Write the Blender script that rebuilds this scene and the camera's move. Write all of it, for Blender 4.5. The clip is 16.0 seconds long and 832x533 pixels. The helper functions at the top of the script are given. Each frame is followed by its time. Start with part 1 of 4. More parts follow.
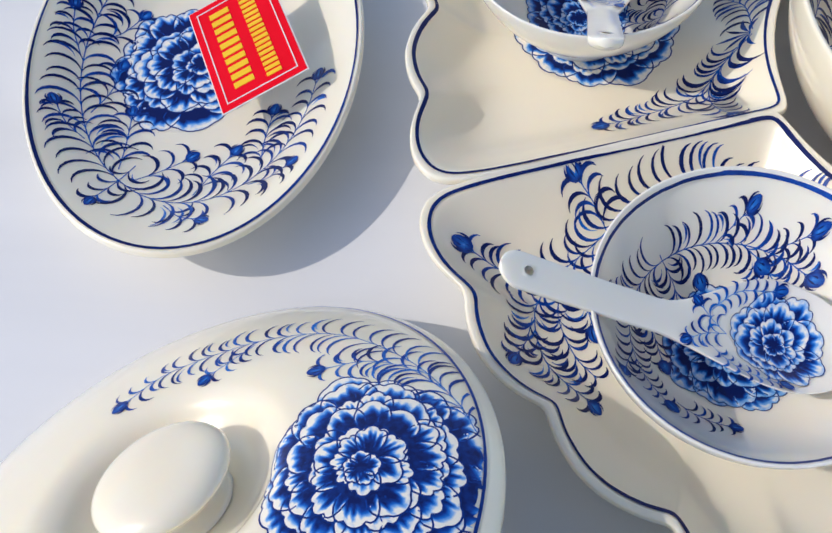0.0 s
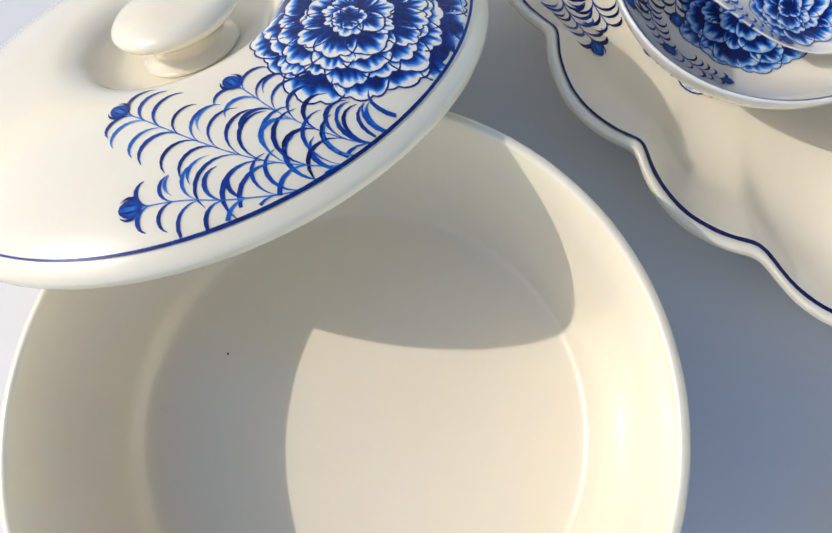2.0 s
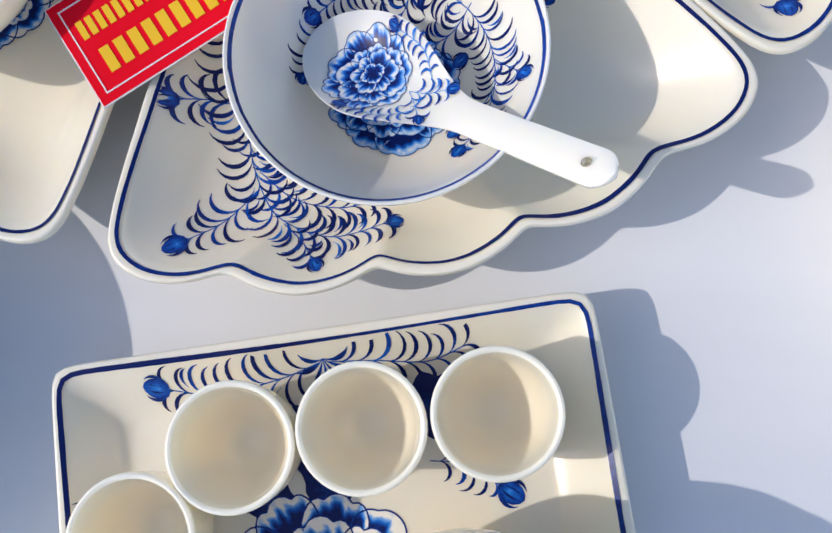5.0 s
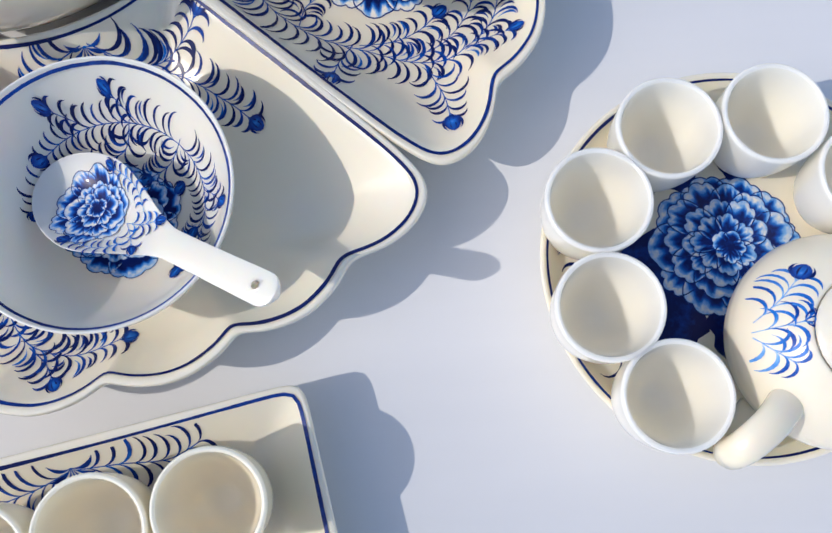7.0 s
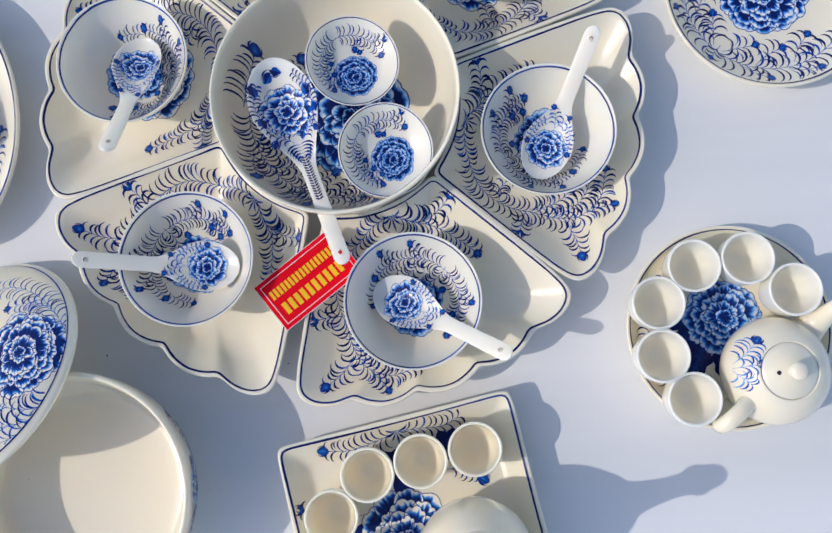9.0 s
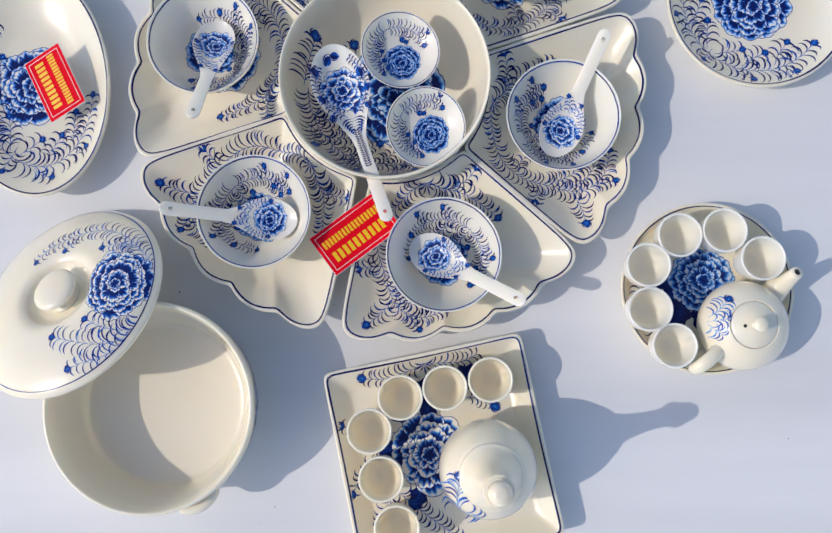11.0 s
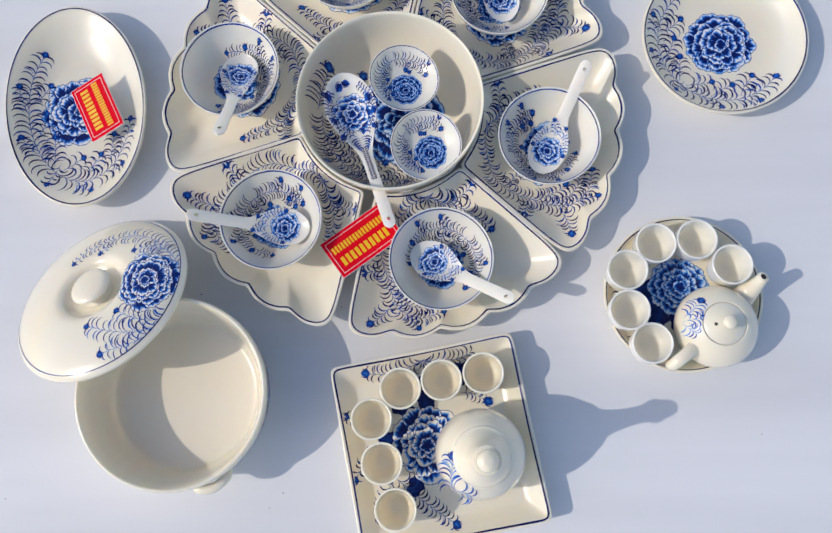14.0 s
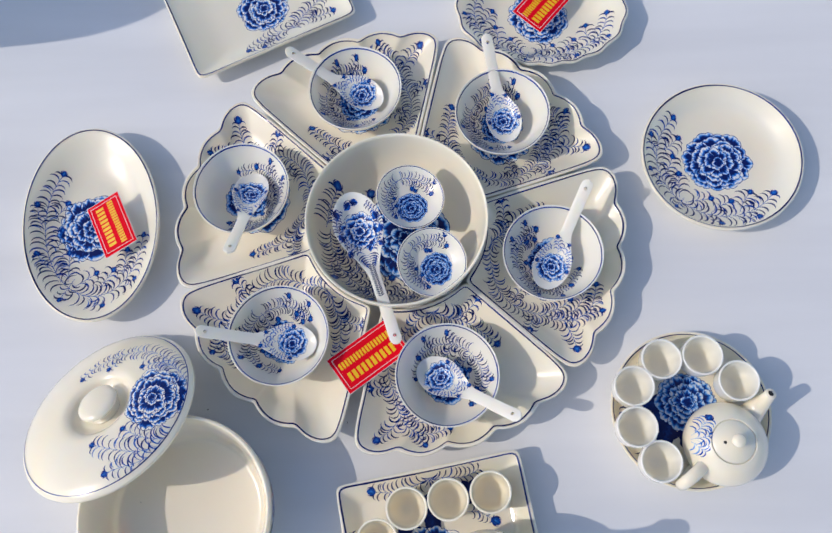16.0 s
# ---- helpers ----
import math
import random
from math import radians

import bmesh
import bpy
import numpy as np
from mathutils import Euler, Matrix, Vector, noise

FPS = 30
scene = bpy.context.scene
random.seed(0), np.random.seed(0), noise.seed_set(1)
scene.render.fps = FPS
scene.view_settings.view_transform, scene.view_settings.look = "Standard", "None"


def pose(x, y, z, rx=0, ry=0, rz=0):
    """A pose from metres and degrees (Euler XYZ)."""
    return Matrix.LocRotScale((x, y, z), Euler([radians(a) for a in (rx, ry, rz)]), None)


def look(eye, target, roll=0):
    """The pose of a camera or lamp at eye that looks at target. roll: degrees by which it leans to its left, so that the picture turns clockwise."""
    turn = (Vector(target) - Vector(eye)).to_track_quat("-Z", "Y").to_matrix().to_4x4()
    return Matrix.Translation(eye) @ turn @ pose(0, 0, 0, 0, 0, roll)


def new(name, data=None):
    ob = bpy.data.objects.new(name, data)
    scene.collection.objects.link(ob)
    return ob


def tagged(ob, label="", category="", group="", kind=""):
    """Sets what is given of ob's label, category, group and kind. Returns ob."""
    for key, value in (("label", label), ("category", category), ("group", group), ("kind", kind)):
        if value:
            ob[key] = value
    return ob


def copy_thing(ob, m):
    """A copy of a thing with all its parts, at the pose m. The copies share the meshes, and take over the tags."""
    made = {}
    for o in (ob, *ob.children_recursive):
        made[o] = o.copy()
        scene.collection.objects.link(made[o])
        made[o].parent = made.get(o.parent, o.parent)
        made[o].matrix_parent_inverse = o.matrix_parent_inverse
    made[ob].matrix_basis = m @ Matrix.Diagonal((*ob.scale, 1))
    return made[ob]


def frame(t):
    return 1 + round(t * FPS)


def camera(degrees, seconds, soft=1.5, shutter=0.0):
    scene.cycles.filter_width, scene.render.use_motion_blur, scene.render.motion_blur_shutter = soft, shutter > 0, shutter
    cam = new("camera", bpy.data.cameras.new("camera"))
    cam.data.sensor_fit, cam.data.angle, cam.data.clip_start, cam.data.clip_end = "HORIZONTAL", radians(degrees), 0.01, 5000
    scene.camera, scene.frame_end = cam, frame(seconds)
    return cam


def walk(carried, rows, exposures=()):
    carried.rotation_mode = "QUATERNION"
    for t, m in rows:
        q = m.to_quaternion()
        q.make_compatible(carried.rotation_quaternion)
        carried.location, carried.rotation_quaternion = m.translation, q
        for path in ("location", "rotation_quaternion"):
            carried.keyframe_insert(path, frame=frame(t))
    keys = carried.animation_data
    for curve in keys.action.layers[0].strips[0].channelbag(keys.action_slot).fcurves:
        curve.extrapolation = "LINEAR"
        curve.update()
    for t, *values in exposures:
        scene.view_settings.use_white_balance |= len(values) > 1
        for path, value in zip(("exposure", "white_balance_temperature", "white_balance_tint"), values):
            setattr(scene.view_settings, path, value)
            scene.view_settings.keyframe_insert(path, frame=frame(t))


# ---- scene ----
cam = camera(55.15, 16.0)
# seconds, place in metres, turn in degrees
PATH = [
    (0, -0.2858, 0.0797, 0.3195, 28.56, 3.70, 4.81),
    (0.5, -0.2868, 0.0643, 0.3129, 25.31, 3.74, 7.71),
    (1, -0.2799, 0.0452, 0.3070, 21.35, 4.35, 11.01),
    (1.5, -0.2678, 0.0255, 0.3089, 17.24, 4.74, 13.97),
    (2, -0.2425, 0.0173, 0.3099, 13.84, 5.40, 16.31),
    (2.5, -0.2040, 0.0241, 0.3142, 11.30, 4.58, 16.44),
    (3, -0.1432, 0.0267, 0.3076, 11.62, 7.08, 15.21),
    (3.5, -0.1050, 0.0263, 0.3114, 11.22, 7.45, 12.88),
    (4, -0.0600, 0.0311, 0.3185, 10.21, 5.49, 9.21),
    (4.5, -0.0131, 0.0360, 0.3212, 9.75, 4.03, 5.86),
    (5, 0.0372, 0.0415, 0.3241, 9.51, 4.16, 3.10),
    (5.2, 0.0508, 0.0443, 0.3275, 9.48, 4.21, 2.13),
    (7.3, 0.1287, 0.0708, 0.3923, 11.76, -0.19, -3.63),
    (7.5, 0.1179, 0.0805, 0.4197, 11.16, -0.13, -3.80),
    (8, 0.0881, 0.1077, 0.5174, 7.71, 1.26, -4.11),
    (8.5, 0.0448, 0.1064, 0.6328, 7.80, 1.46, -3.82),
    (9, 0.0181, 0.1059, 0.7291, 7.30, 1.58, -3.09),
    (9.2, 0.0149, 0.1034, 0.7591, 7.31, 2.13, -2.84),
    (11.3, -0.0194, 0.0703, 0.8599, 4.97, 0.73, -0.74),
    (11.5, -0.0146, 0.0668, 0.8621, 4.72, 0.83, -0.77),
    (12, -0.0105, 0.0513, 0.8700, 5.02, 0.67, -0.86),
    (12.5, -0.0102, 0.0358, 0.8871, 5.78, 0.87, -0.91),
    (13, -0.0092, 0.0151, 0.9075, 6.78, 1.14, -0.77),
    (13.5, -0.0060, -0.0067, 0.9263, 8.75, 1.42, -0.48),
    (14, -0.0035, -0.0088, 0.9294, 10.63, 1.65, -0.19),
    (14.5, 0.0000, -0.0000, 0.9353, 12.51, 1.97, 0.00),
    (15, 0.0013, -0.0007, 0.9401, 14.57, 2.05, 0.02),
    (15.5, 0.0028, 0.0092, 0.9434, 15.92, 2.17, -0.09),
    (16, -0.0014, 0.0190, 0.9457, 17.01, 2.19, -0.14),
]
walk(cam, [(t, pose(x, y, z, rx, ry, rz)) for t, x, y, z, rx, ry, rz in PATH],
     [(0, -0.06, 6750, 13), (1.5, -0.09, 6950, 12), (2.5, 0.00, 7150, 12), (3.5, 0.05, 6850, 12), (5, 0.03, 6620, 14), (7.5, -0.04, 6650, 13), (9, -0.13, 6720, 13), (12, -0.21, 6820, 14), (16, -0.22, 6800, 14)])

# ---- light ----
SUN_WAY = Vector((0.0875, 0.0195, -0.0765)).normalized()
world = bpy.data.worlds.new("sky")
scene.world = world
world.use_nodes = True
wn, wl = world.node_tree.nodes, world.node_tree.links
sky = wn.new("ShaderNodeTexSky")
sky.sky_type, sky.sun_disc = "NISHITA", False
sky.sun_elevation = math.asin(-SUN_WAY.z)
sky.sun_rotation = math.atan2(-SUN_WAY.x, -SUN_WAY.y) % (2 * math.pi)
wn["Background"].inputs["Strength"].default_value = 0.183
wl.new(sky.outputs["Color"], wn["Background"].inputs["Color"])
sun = new("sun", bpy.data.lights.new("sun", "SUN"))
sun.data.energy, sun.data.angle, sun.data.color = 2.14, radians(0.5), (1.0, 0.955, 0.88)
sun.matrix_world = look((0, 0, 3), Vector((0, 0, 3)) + SUN_WAY)


# ---- materials ----
def material(name):
    m = bpy.data.materials.new(name)
    m.use_nodes = True
    return m, m.node_tree.nodes, m.node_tree.links, m.node_tree.nodes["Principled BSDF"]


def mottled(name, a, b, scale, rough, coat=0.0, bump=0.0, bump_scale=60.0, stretch=None, glow_depth=0.0, glow=0.35):
    """A surface of two near colours in soft patches, with fine relief."""
    m, n, l, p = material(name)
    co = n.new("ShaderNodeTexCoord")
    tex = n.new("ShaderNodeTexNoise")
    tex.inputs["Scale"].default_value, tex.inputs["Detail"].default_value = scale, 5
    if stretch:
        mp = n.new("ShaderNodeMapping")
        mp.inputs["Scale"].default_value = stretch
        l.new(co.outputs["Object"], mp.inputs["Vector"])
        l.new(mp.outputs["Vector"], tex.inputs["Vector"])
    else:
        l.new(co.outputs["Object"], tex.inputs["Vector"])
    ramp = n.new("ShaderNodeValToRGB")
    ramp.color_ramp.elements[0].position, ramp.color_ramp.elements[0].color = 0.35, (*a, 1)
    ramp.color_ramp.elements[1].position, ramp.color_ramp.elements[1].color = 0.68, (*b, 1)
    l.new(tex.outputs["Fac"], ramp.inputs["Fac"])
    l.new(ramp.outputs["Color"], p.inputs["Base Color"])
    p.inputs["Roughness"].default_value = rough
    if glow_depth:
        p.inputs["Subsurface Weight"].default_value, p.inputs["Subsurface Scale"].default_value = glow, glow_depth
        p.inputs["Subsurface Radius"].default_value = (1.0, 0.8, 0.55) if glow < 0.9 else (1.0, 0.97, 0.92)
    p.inputs["Coat Weight"].default_value, p.inputs["Coat Roughness"].default_value = coat, 0.035
    if bump:
        rel = n.new("ShaderNodeTexNoise")
        rel.inputs["Scale"].default_value, rel.inputs["Detail"].default_value = bump_scale, 3
        l.new(co.outputs["Object"], rel.inputs["Vector"])
        bp = n.new("ShaderNodeBump")
        bp.inputs["Strength"].default_value, bp.inputs["Distance"].default_value = bump, 0.001
        l.new(rel.outputs["Fac"], bp.inputs["Height"])
        l.new(bp.outputs["Normal"], p.inputs["Normal"])
        l.new(bp.outputs["Normal"], p.inputs["Coat Normal"])
    return m


CREAM = mottled("cream_glaze", (0.865, 0.79, 0.625), (0.89, 0.825, 0.67), 9, 0.30, 0.9, 0.10, 70, glow_depth=0.009)
WHITE = mottled("white_glaze", (0.88, 0.83, 0.715), (0.90, 0.855, 0.75), 9, 0.28, 0.9, 0.08, 70, glow_depth=0.008, glow=0.5)
THIN_CREAM = mottled("thin_cream_glaze", (0.925, 0.835, 0.665), (0.94, 0.86, 0.70), 9, 0.30, 0.8, 0.08, 70, glow_depth=0.0045, glow=1.0)
THIN_WHITE = mottled("thin_white_glaze", (0.93, 0.87, 0.745), (0.945, 0.89, 0.775), 9, 0.30, 0.8, 0.08, 70, glow_depth=0.007, glow=1.0)
# Stretches the noise so soft bands of light are painted into the sheet's colour.
LIGHT_BAND_STRETCH = (0.35, 3.2, 1.0)
TABLE = mottled("white_sheet", (0.70, 0.71, 0.72), (0.83, 0.84, 0.845), 2.2, 0.45, 0.0, 0.05, 9, stretch=LIGHT_BAND_STRETCH)
RED = mottled("red_card_stock", (0.78, 0.004, 0.016), (0.84, 0.006, 0.022), 30, 0.6)
YELLOW = mottled("yellow_ink", (0.86, 0.50, 0.008), (0.90, 0.55, 0.012), 60, 0.4)
PAPER = mottled("white_card_edge", (0.80, 0.74, 0.72), (0.85, 0.80, 0.78), 60, 0.5)
RED.node_tree.nodes["Principled BSDF"].inputs["Specular IOR Level"].default_value = 0.05
DARK = mottled("dark_hollow", (0.01, 0.01, 0.01), (0.015, 0.014, 0.013), 60, 0.6)


def cobalt(name, stops):
    """Hand-painted blue under the glaze: the wash runs from dense to thin along each brush stroke."""
    m, n, l, p = material(name)
    at = n.new("ShaderNodeAttribute")
    at.attribute_name = "wash"
    co = n.new("ShaderNodeTexCoord")
    tex = n.new("ShaderNodeTexNoise")
    tex.inputs["Scale"].default_value, tex.inputs["Detail"].default_value = 420, 3
    l.new(co.outputs["Object"], tex.inputs["Vector"])
    mix = n.new("ShaderNodeMath")
    mix.operation = "MULTIPLY_ADD"
    mix.inputs[1].default_value = 0.34
    l.new(tex.outputs["Fac"], mix.inputs[0])
    sub = n.new("ShaderNodeMath")
    sub.operation = "SUBTRACT"
    sub.inputs[1].default_value = 0.17
    l.new(at.outputs["Fac"], sub.inputs[0])
    l.new(sub.outputs[0], mix.inputs[2])
    ramp = n.new("ShaderNodeValToRGB")
    els = ramp.color_ramp.elements
    while len(els) < len(stops):
        els.new(0.5)
    for e, (pos, c) in zip(els, stops):
        e.position, e.color = pos, (*c, 1)
    l.new(mix.outputs[0], ramp.inputs["Fac"])
    l.new(ramp.outputs["Color"], p.inputs["Base Color"])
    p.inputs["Roughness"].default_value = 0.32
    p.inputs["Specular IOR Level"].default_value = 0.15
    p.inputs["Coat Weight"].default_value, p.inputs["Coat Roughness"].default_value = 0.15, 0.05
    return m


COBALT = cobalt("cobalt_paint", [(0.0, (0.002, 0.010, 0.095)), (0.24, (0.002, 0.053, 0.33)), (0.48, (0.008, 0.16, 0.58)), (0.74, (0.19, 0.43, 0.78)), (0.93, (0.88, 0.84, 0.74))])


# ---- building blocks ----
def mesh_object(name, verts, faces, mat, parent=None, smooth=True):
    me = bpy.data.meshes.new(name)
    me.from_pydata([tuple(v) for v in verts], [], faces)
    me.materials.append(mat)
    if smooth:
        me.polygons.foreach_set("use_smooth", [True] * len(me.polygons))
    me.update()
    ob = new(name, me)
    if parent is not None:
        ob.parent = parent
    return ob


def part(name, bm, mat, parent=None, label="", smooth=True):
    me = bpy.data.meshes.new(name)
    bm.normal_update()
    bm.to_mesh(me)
    bm.free()
    me.materials.append(mat)
    if smooth:
        me.polygons.foreach_set("use_smooth", [True] * len(me.polygons))
    ob = new(name, me)
    if parent is not None:
        ob.parent = parent
    if label:
        tagged(ob, label)
    return ob


def thing(name, m, label, category, group=""):
    ob = new(name)
    ob.empty_display_size = 0.01
    ob.matrix_basis = m
    return tagged(ob, label, category, group)


def softened(points, per=6):
    """A profile of (s, z) points, rounded by a Catmull-Rom curve."""
    p = [Vector(q) for q in points]
    p = [2 * p[0] - p[1], *p, 2 * p[-1] - p[-2]]
    out = []
    for i in range(1, len(p) - 2):
        a, b, c, d = p[i - 1:i + 3]
        for k in range(per):
            t = k / per
            out.append(0.5 * ((2 * b) + (c - a) * t + (2 * a - 5 * b + 4 * c - d) * t * t + (3 * b - a - 3 * c + d) * t ** 3))
    out.append(p[-2])
    return [(q[0], q[1]) for q in out]


class Dish:
    """A turned or moulded form: its outline gives the reach for each direction, and its profile runs from the middle of the top
    over the rim to the foot, as (share of the reach, height)."""

    def __init__(self, outline, inside, outside, n=96, per=6):
        self.n = n
        self.angles = np.linspace(0, 2 * math.pi, n, endpoint=False)
        self.reach = np.array([outline(a) for a in self.angles]) if callable(outline) else np.asarray(outline)
        self.top = softened(inside, per)
        self.under = softened(outside, 4)

    def r(self, a):
        return float(np.interp(a % (2 * math.pi), [*self.angles, 2 * math.pi], [*self.reach, self.reach[0]]))

    def z(self, x, y):
        s = math.hypot(x, y) / self.r(math.atan2(y, x))
        return float(np.interp(s, [q[0] for q in self.top], [q[1] for q in self.top]))

    def zs(self, x, y):
        s = np.hypot(x, y) / np.interp(np.arctan2(y, x) % (2 * math.pi), [*self.angles, 2 * math.pi], [*self.reach, self.reach[0]])
        return np.interp(s, [q[0] for q in self.top], [q[1] for q in self.top])

    def lay_on(self, points):
        """The points (x, y, lift) brought onto the surface."""
        q, h = np.array(points), 0.0006
        x, y, lift = q[:, 0], q[:, 1], q[:, 2] * 0.4
        z = self.zs(x, y)
        n = np.stack([(self.zs(x - h, y) - self.zs(x + h, y)) / (2 * h), (self.zs(x, y - h) - self.zs(x, y + h)) / (2 * h), np.ones(len(x))], 1)
        n /= np.linalg.norm(n, axis=1)[:, None]
        return np.stack([x, y, z], 1) + n * lift[:, None]

    def at(self, x, y, lift):
        h = 0.0006
        z = self.z(x, y)
        nx, ny = (self.z(x - h, y) - self.z(x + h, y)) / (2 * h), (self.z(x, y - h) - self.z(x, y + h)) / (2 * h)
        nn = Vector((nx, ny, 1)).normalized()
        return Vector((x, y, z)) + nn * lift

    def body(self, name, mat, parent):
        prof = [q for q in self.top if q[0] > 1e-6] + self.under[1:]
        n, verts, faces = self.n, [(0, 0, self.top[0][1])], []
        for s, z in prof:
            verts += [(s * r * math.cos(a), s * r * math.sin(a), z) for a, r in zip(self.angles, self.reach)]
        for i in range(n):
            j = (i + 1) % n
            faces.append((0, 1 + i, 1 + j))
            for k in range(len(prof) - 1):
                a = 1 + k * n
                faces.append((a + i, a + n + i, a + n + j, a + j))
        last = 1 + (len(prof) - 1) * n
        faces.append(tuple(last + n - 1 - i for i in range(n))[::-1])
        ob = mesh_object(name, verts, faces, mat, parent)
        return ob


class Paint:
    """Brush work in the plane of a dish, laid on its surface as thin films."""

    def __init__(self, seed=1):
        self.v, self.f, self.w, self.cuts = [], [], [], []
        self.rng = random.Random(seed)

    def ribbon(self, pts, widths, wash, lift=0.0003, closed=False):
        n, base = len(pts), len(self.v)
        for i, (x, y) in enumerate(pts):
            a, b = pts[(i - 1) % n if closed else max(i - 1, 0)], pts[(i + 1) % n if closed else min(i + 1, n - 1)]
            d = math.hypot(b[0] - a[0], b[1] - a[1]) or 1e-9
            nx, ny = -(b[1] - a[1]) / d, (b[0] - a[0]) / d
            h = widths[i] / 2
            self.v += [(x + nx * h, y + ny * h, lift), (x - nx * h, y - ny * h, lift)]
            t = wash[i] if hasattr(wash, "__len__") else wash
            self.w += [t, t]
        for i in range(n if closed else n - 1):
            a, b = base + 2 * i, base + 2 * ((i + 1) % n)
            self.f.append((a, a + 1, b + 1, b))

    def crescent(self, x, y, heading, length, bend, width, wash=0.25, lift=0.0004, k=9):
        """A comma-shaped leaf stroke that starts at (x, y) and bends as it goes."""
        pts, a = [], heading
        for i in range(k + 1):
            pts.append((x, y))
            x, y = x + math.cos(a) * length / k, y + math.sin(a) * length / k
            a += bend / k * (0.75 + 0.5 * (i + 0.5) / k)
        g = self.rng.uniform(-0.06, 0.10)
        ws = [width * (0.12 + 0.96 * math.sin(math.pi * (0.02 + 0.96 * (i / k) ** 1.3)) ** 1.6) for i in range(k + 1)]
        self.ribbon(pts, ws, [wash + g + 0.55 * max(0, 0.55 - i / k) + 0.3 * max(0, i / k - 0.7) for i in range(k + 1)], lift)

    def bud(self, x, y, heading, size):
        """A closed bud: a dense oval with paler petals and two sepals."""
        c, s = math.cos(heading), math.sin(heading)
        base, k = len(self.v), 12
        self.v.append((x + c * size * 0.45, y + s * size * 0.45, 0.0006))
        self.w.append(0.55)
        size *= 1.15
        for i in range(k):
            a = 2 * math.pi * i / k
            u, v = size * 0.5 * (1 + math.cos(a)), size * 0.36 * math.sin(a) * (1.1 - 0.2 * math.cos(a))
            self.v.append((x + c * u - s * v, y + s * u + c * v, 0.0006))
            self.w.append(0.18 - 0.20 * (1 - math.cos(a)) / 2 + self.rng.uniform(-0.1, 0.1))
            self.f.append((base, base + 1 + i, base + 1 + (i + 1) % k))
        for side in (-1, 1):
            self.crescent(x, y, heading + side * 1.15, size * 1.15, -side * 2.1, size * 0.12, 0.0, 0.00065)
            self.crescent(x, y, heading + side * 0.45, size * 0.9, -side * 0.9, size * 0.08, 0.0, 0.00068)

    def tuft(self, x, y, heading, size, width=0.0011, n=7):
        """Leaf strokes that fan out from one root."""
        self.cuts.append(len(self.f))
        for i in range(n):
            u = 2 * i / (n - 1) - 1
            self.crescent(x, y, heading + 1.25 * u, size * (1.1 - 0.25 * abs(u)) * self.rng.uniform(0.85, 1.1), 1.5 * u, width * self.rng.uniform(1.1, 1.6), self.rng.uniform(0.0, 0.15))

    def spray(self, x, y, heading, size):
        self.cuts.append(len(self.f))
        self.bud(x, y, heading, size)

    def fern(self, pts, leaf, gap, width=0.0009, sides=(1, -1), bud=0.0, taper=True, wash=0.03, spread=1.14):
        """A branch along a curve through pts with leaf strokes on both sides, and a bud at its end."""
        q = softened(pts, 10)
        self.cuts.append(len(self.f))
        steps = [0.0]
        for a, b in zip(q, q[1:]):
            steps.append(steps[-1] + math.hypot(b[0] - a[0], b[1] - a[1]))
        total = steps[-1]
        xs, ys = [p[0] for p in q], [p[1] for p in q]
        self.ribbon(q, [width * 0.42] * len(q), [wash + 0.32] * len(q), 0.00035)
        m = max(3, int(total / gap / spread))
        for i in range(m):
            d = (i + 0.6) * total / m
            x, y = float(np.interp(d, steps, xs)), float(np.interp(d, steps, ys))
            x2, y2 = float(np.interp(min(d + gap, total), steps, xs)), float(np.interp(min(d + gap, total), steps, ys))
            if d + gap > total:
                x2, y2 = x + (x - float(np.interp(d - gap, steps, xs))), y + (y - float(np.interp(d - gap, steps, ys)))
            a = math.atan2(y2 - y, x2 - x)
            size = leaf * (1 - 0.45 * (i / m) ** 2 if taper else 1)
            for side in sides:
                j = self.rng.uniform(-0.14, 0.14)
                long, tone = size * self.rng.uniform(1.4, 1.9), wash + self.rng.choice((-0.18, -0.10, -0.02, 0.10))
                self.crescent(x, y, a + side * (0.14 + j), long, side * (2.95 - 0.6 * j), width * self.rng.uniform(1.15, 1.65), tone)
                if self.rng.random() < 0.14:
                    self.crescent(x + 0.18 * long * math.cos(a + side), y + 0.18 * long * math.sin(a + side), a + side * (0.5 - j), long * 0.6, side * 2.2, width * 1.1, tone + 0.2, 0.00038)
        if bud:
            x, y = q[-1]
            self.bud(x, y, math.atan2(q[-1][1] - q[-3][1], q[-1][0] - q[-3][0]), bud)

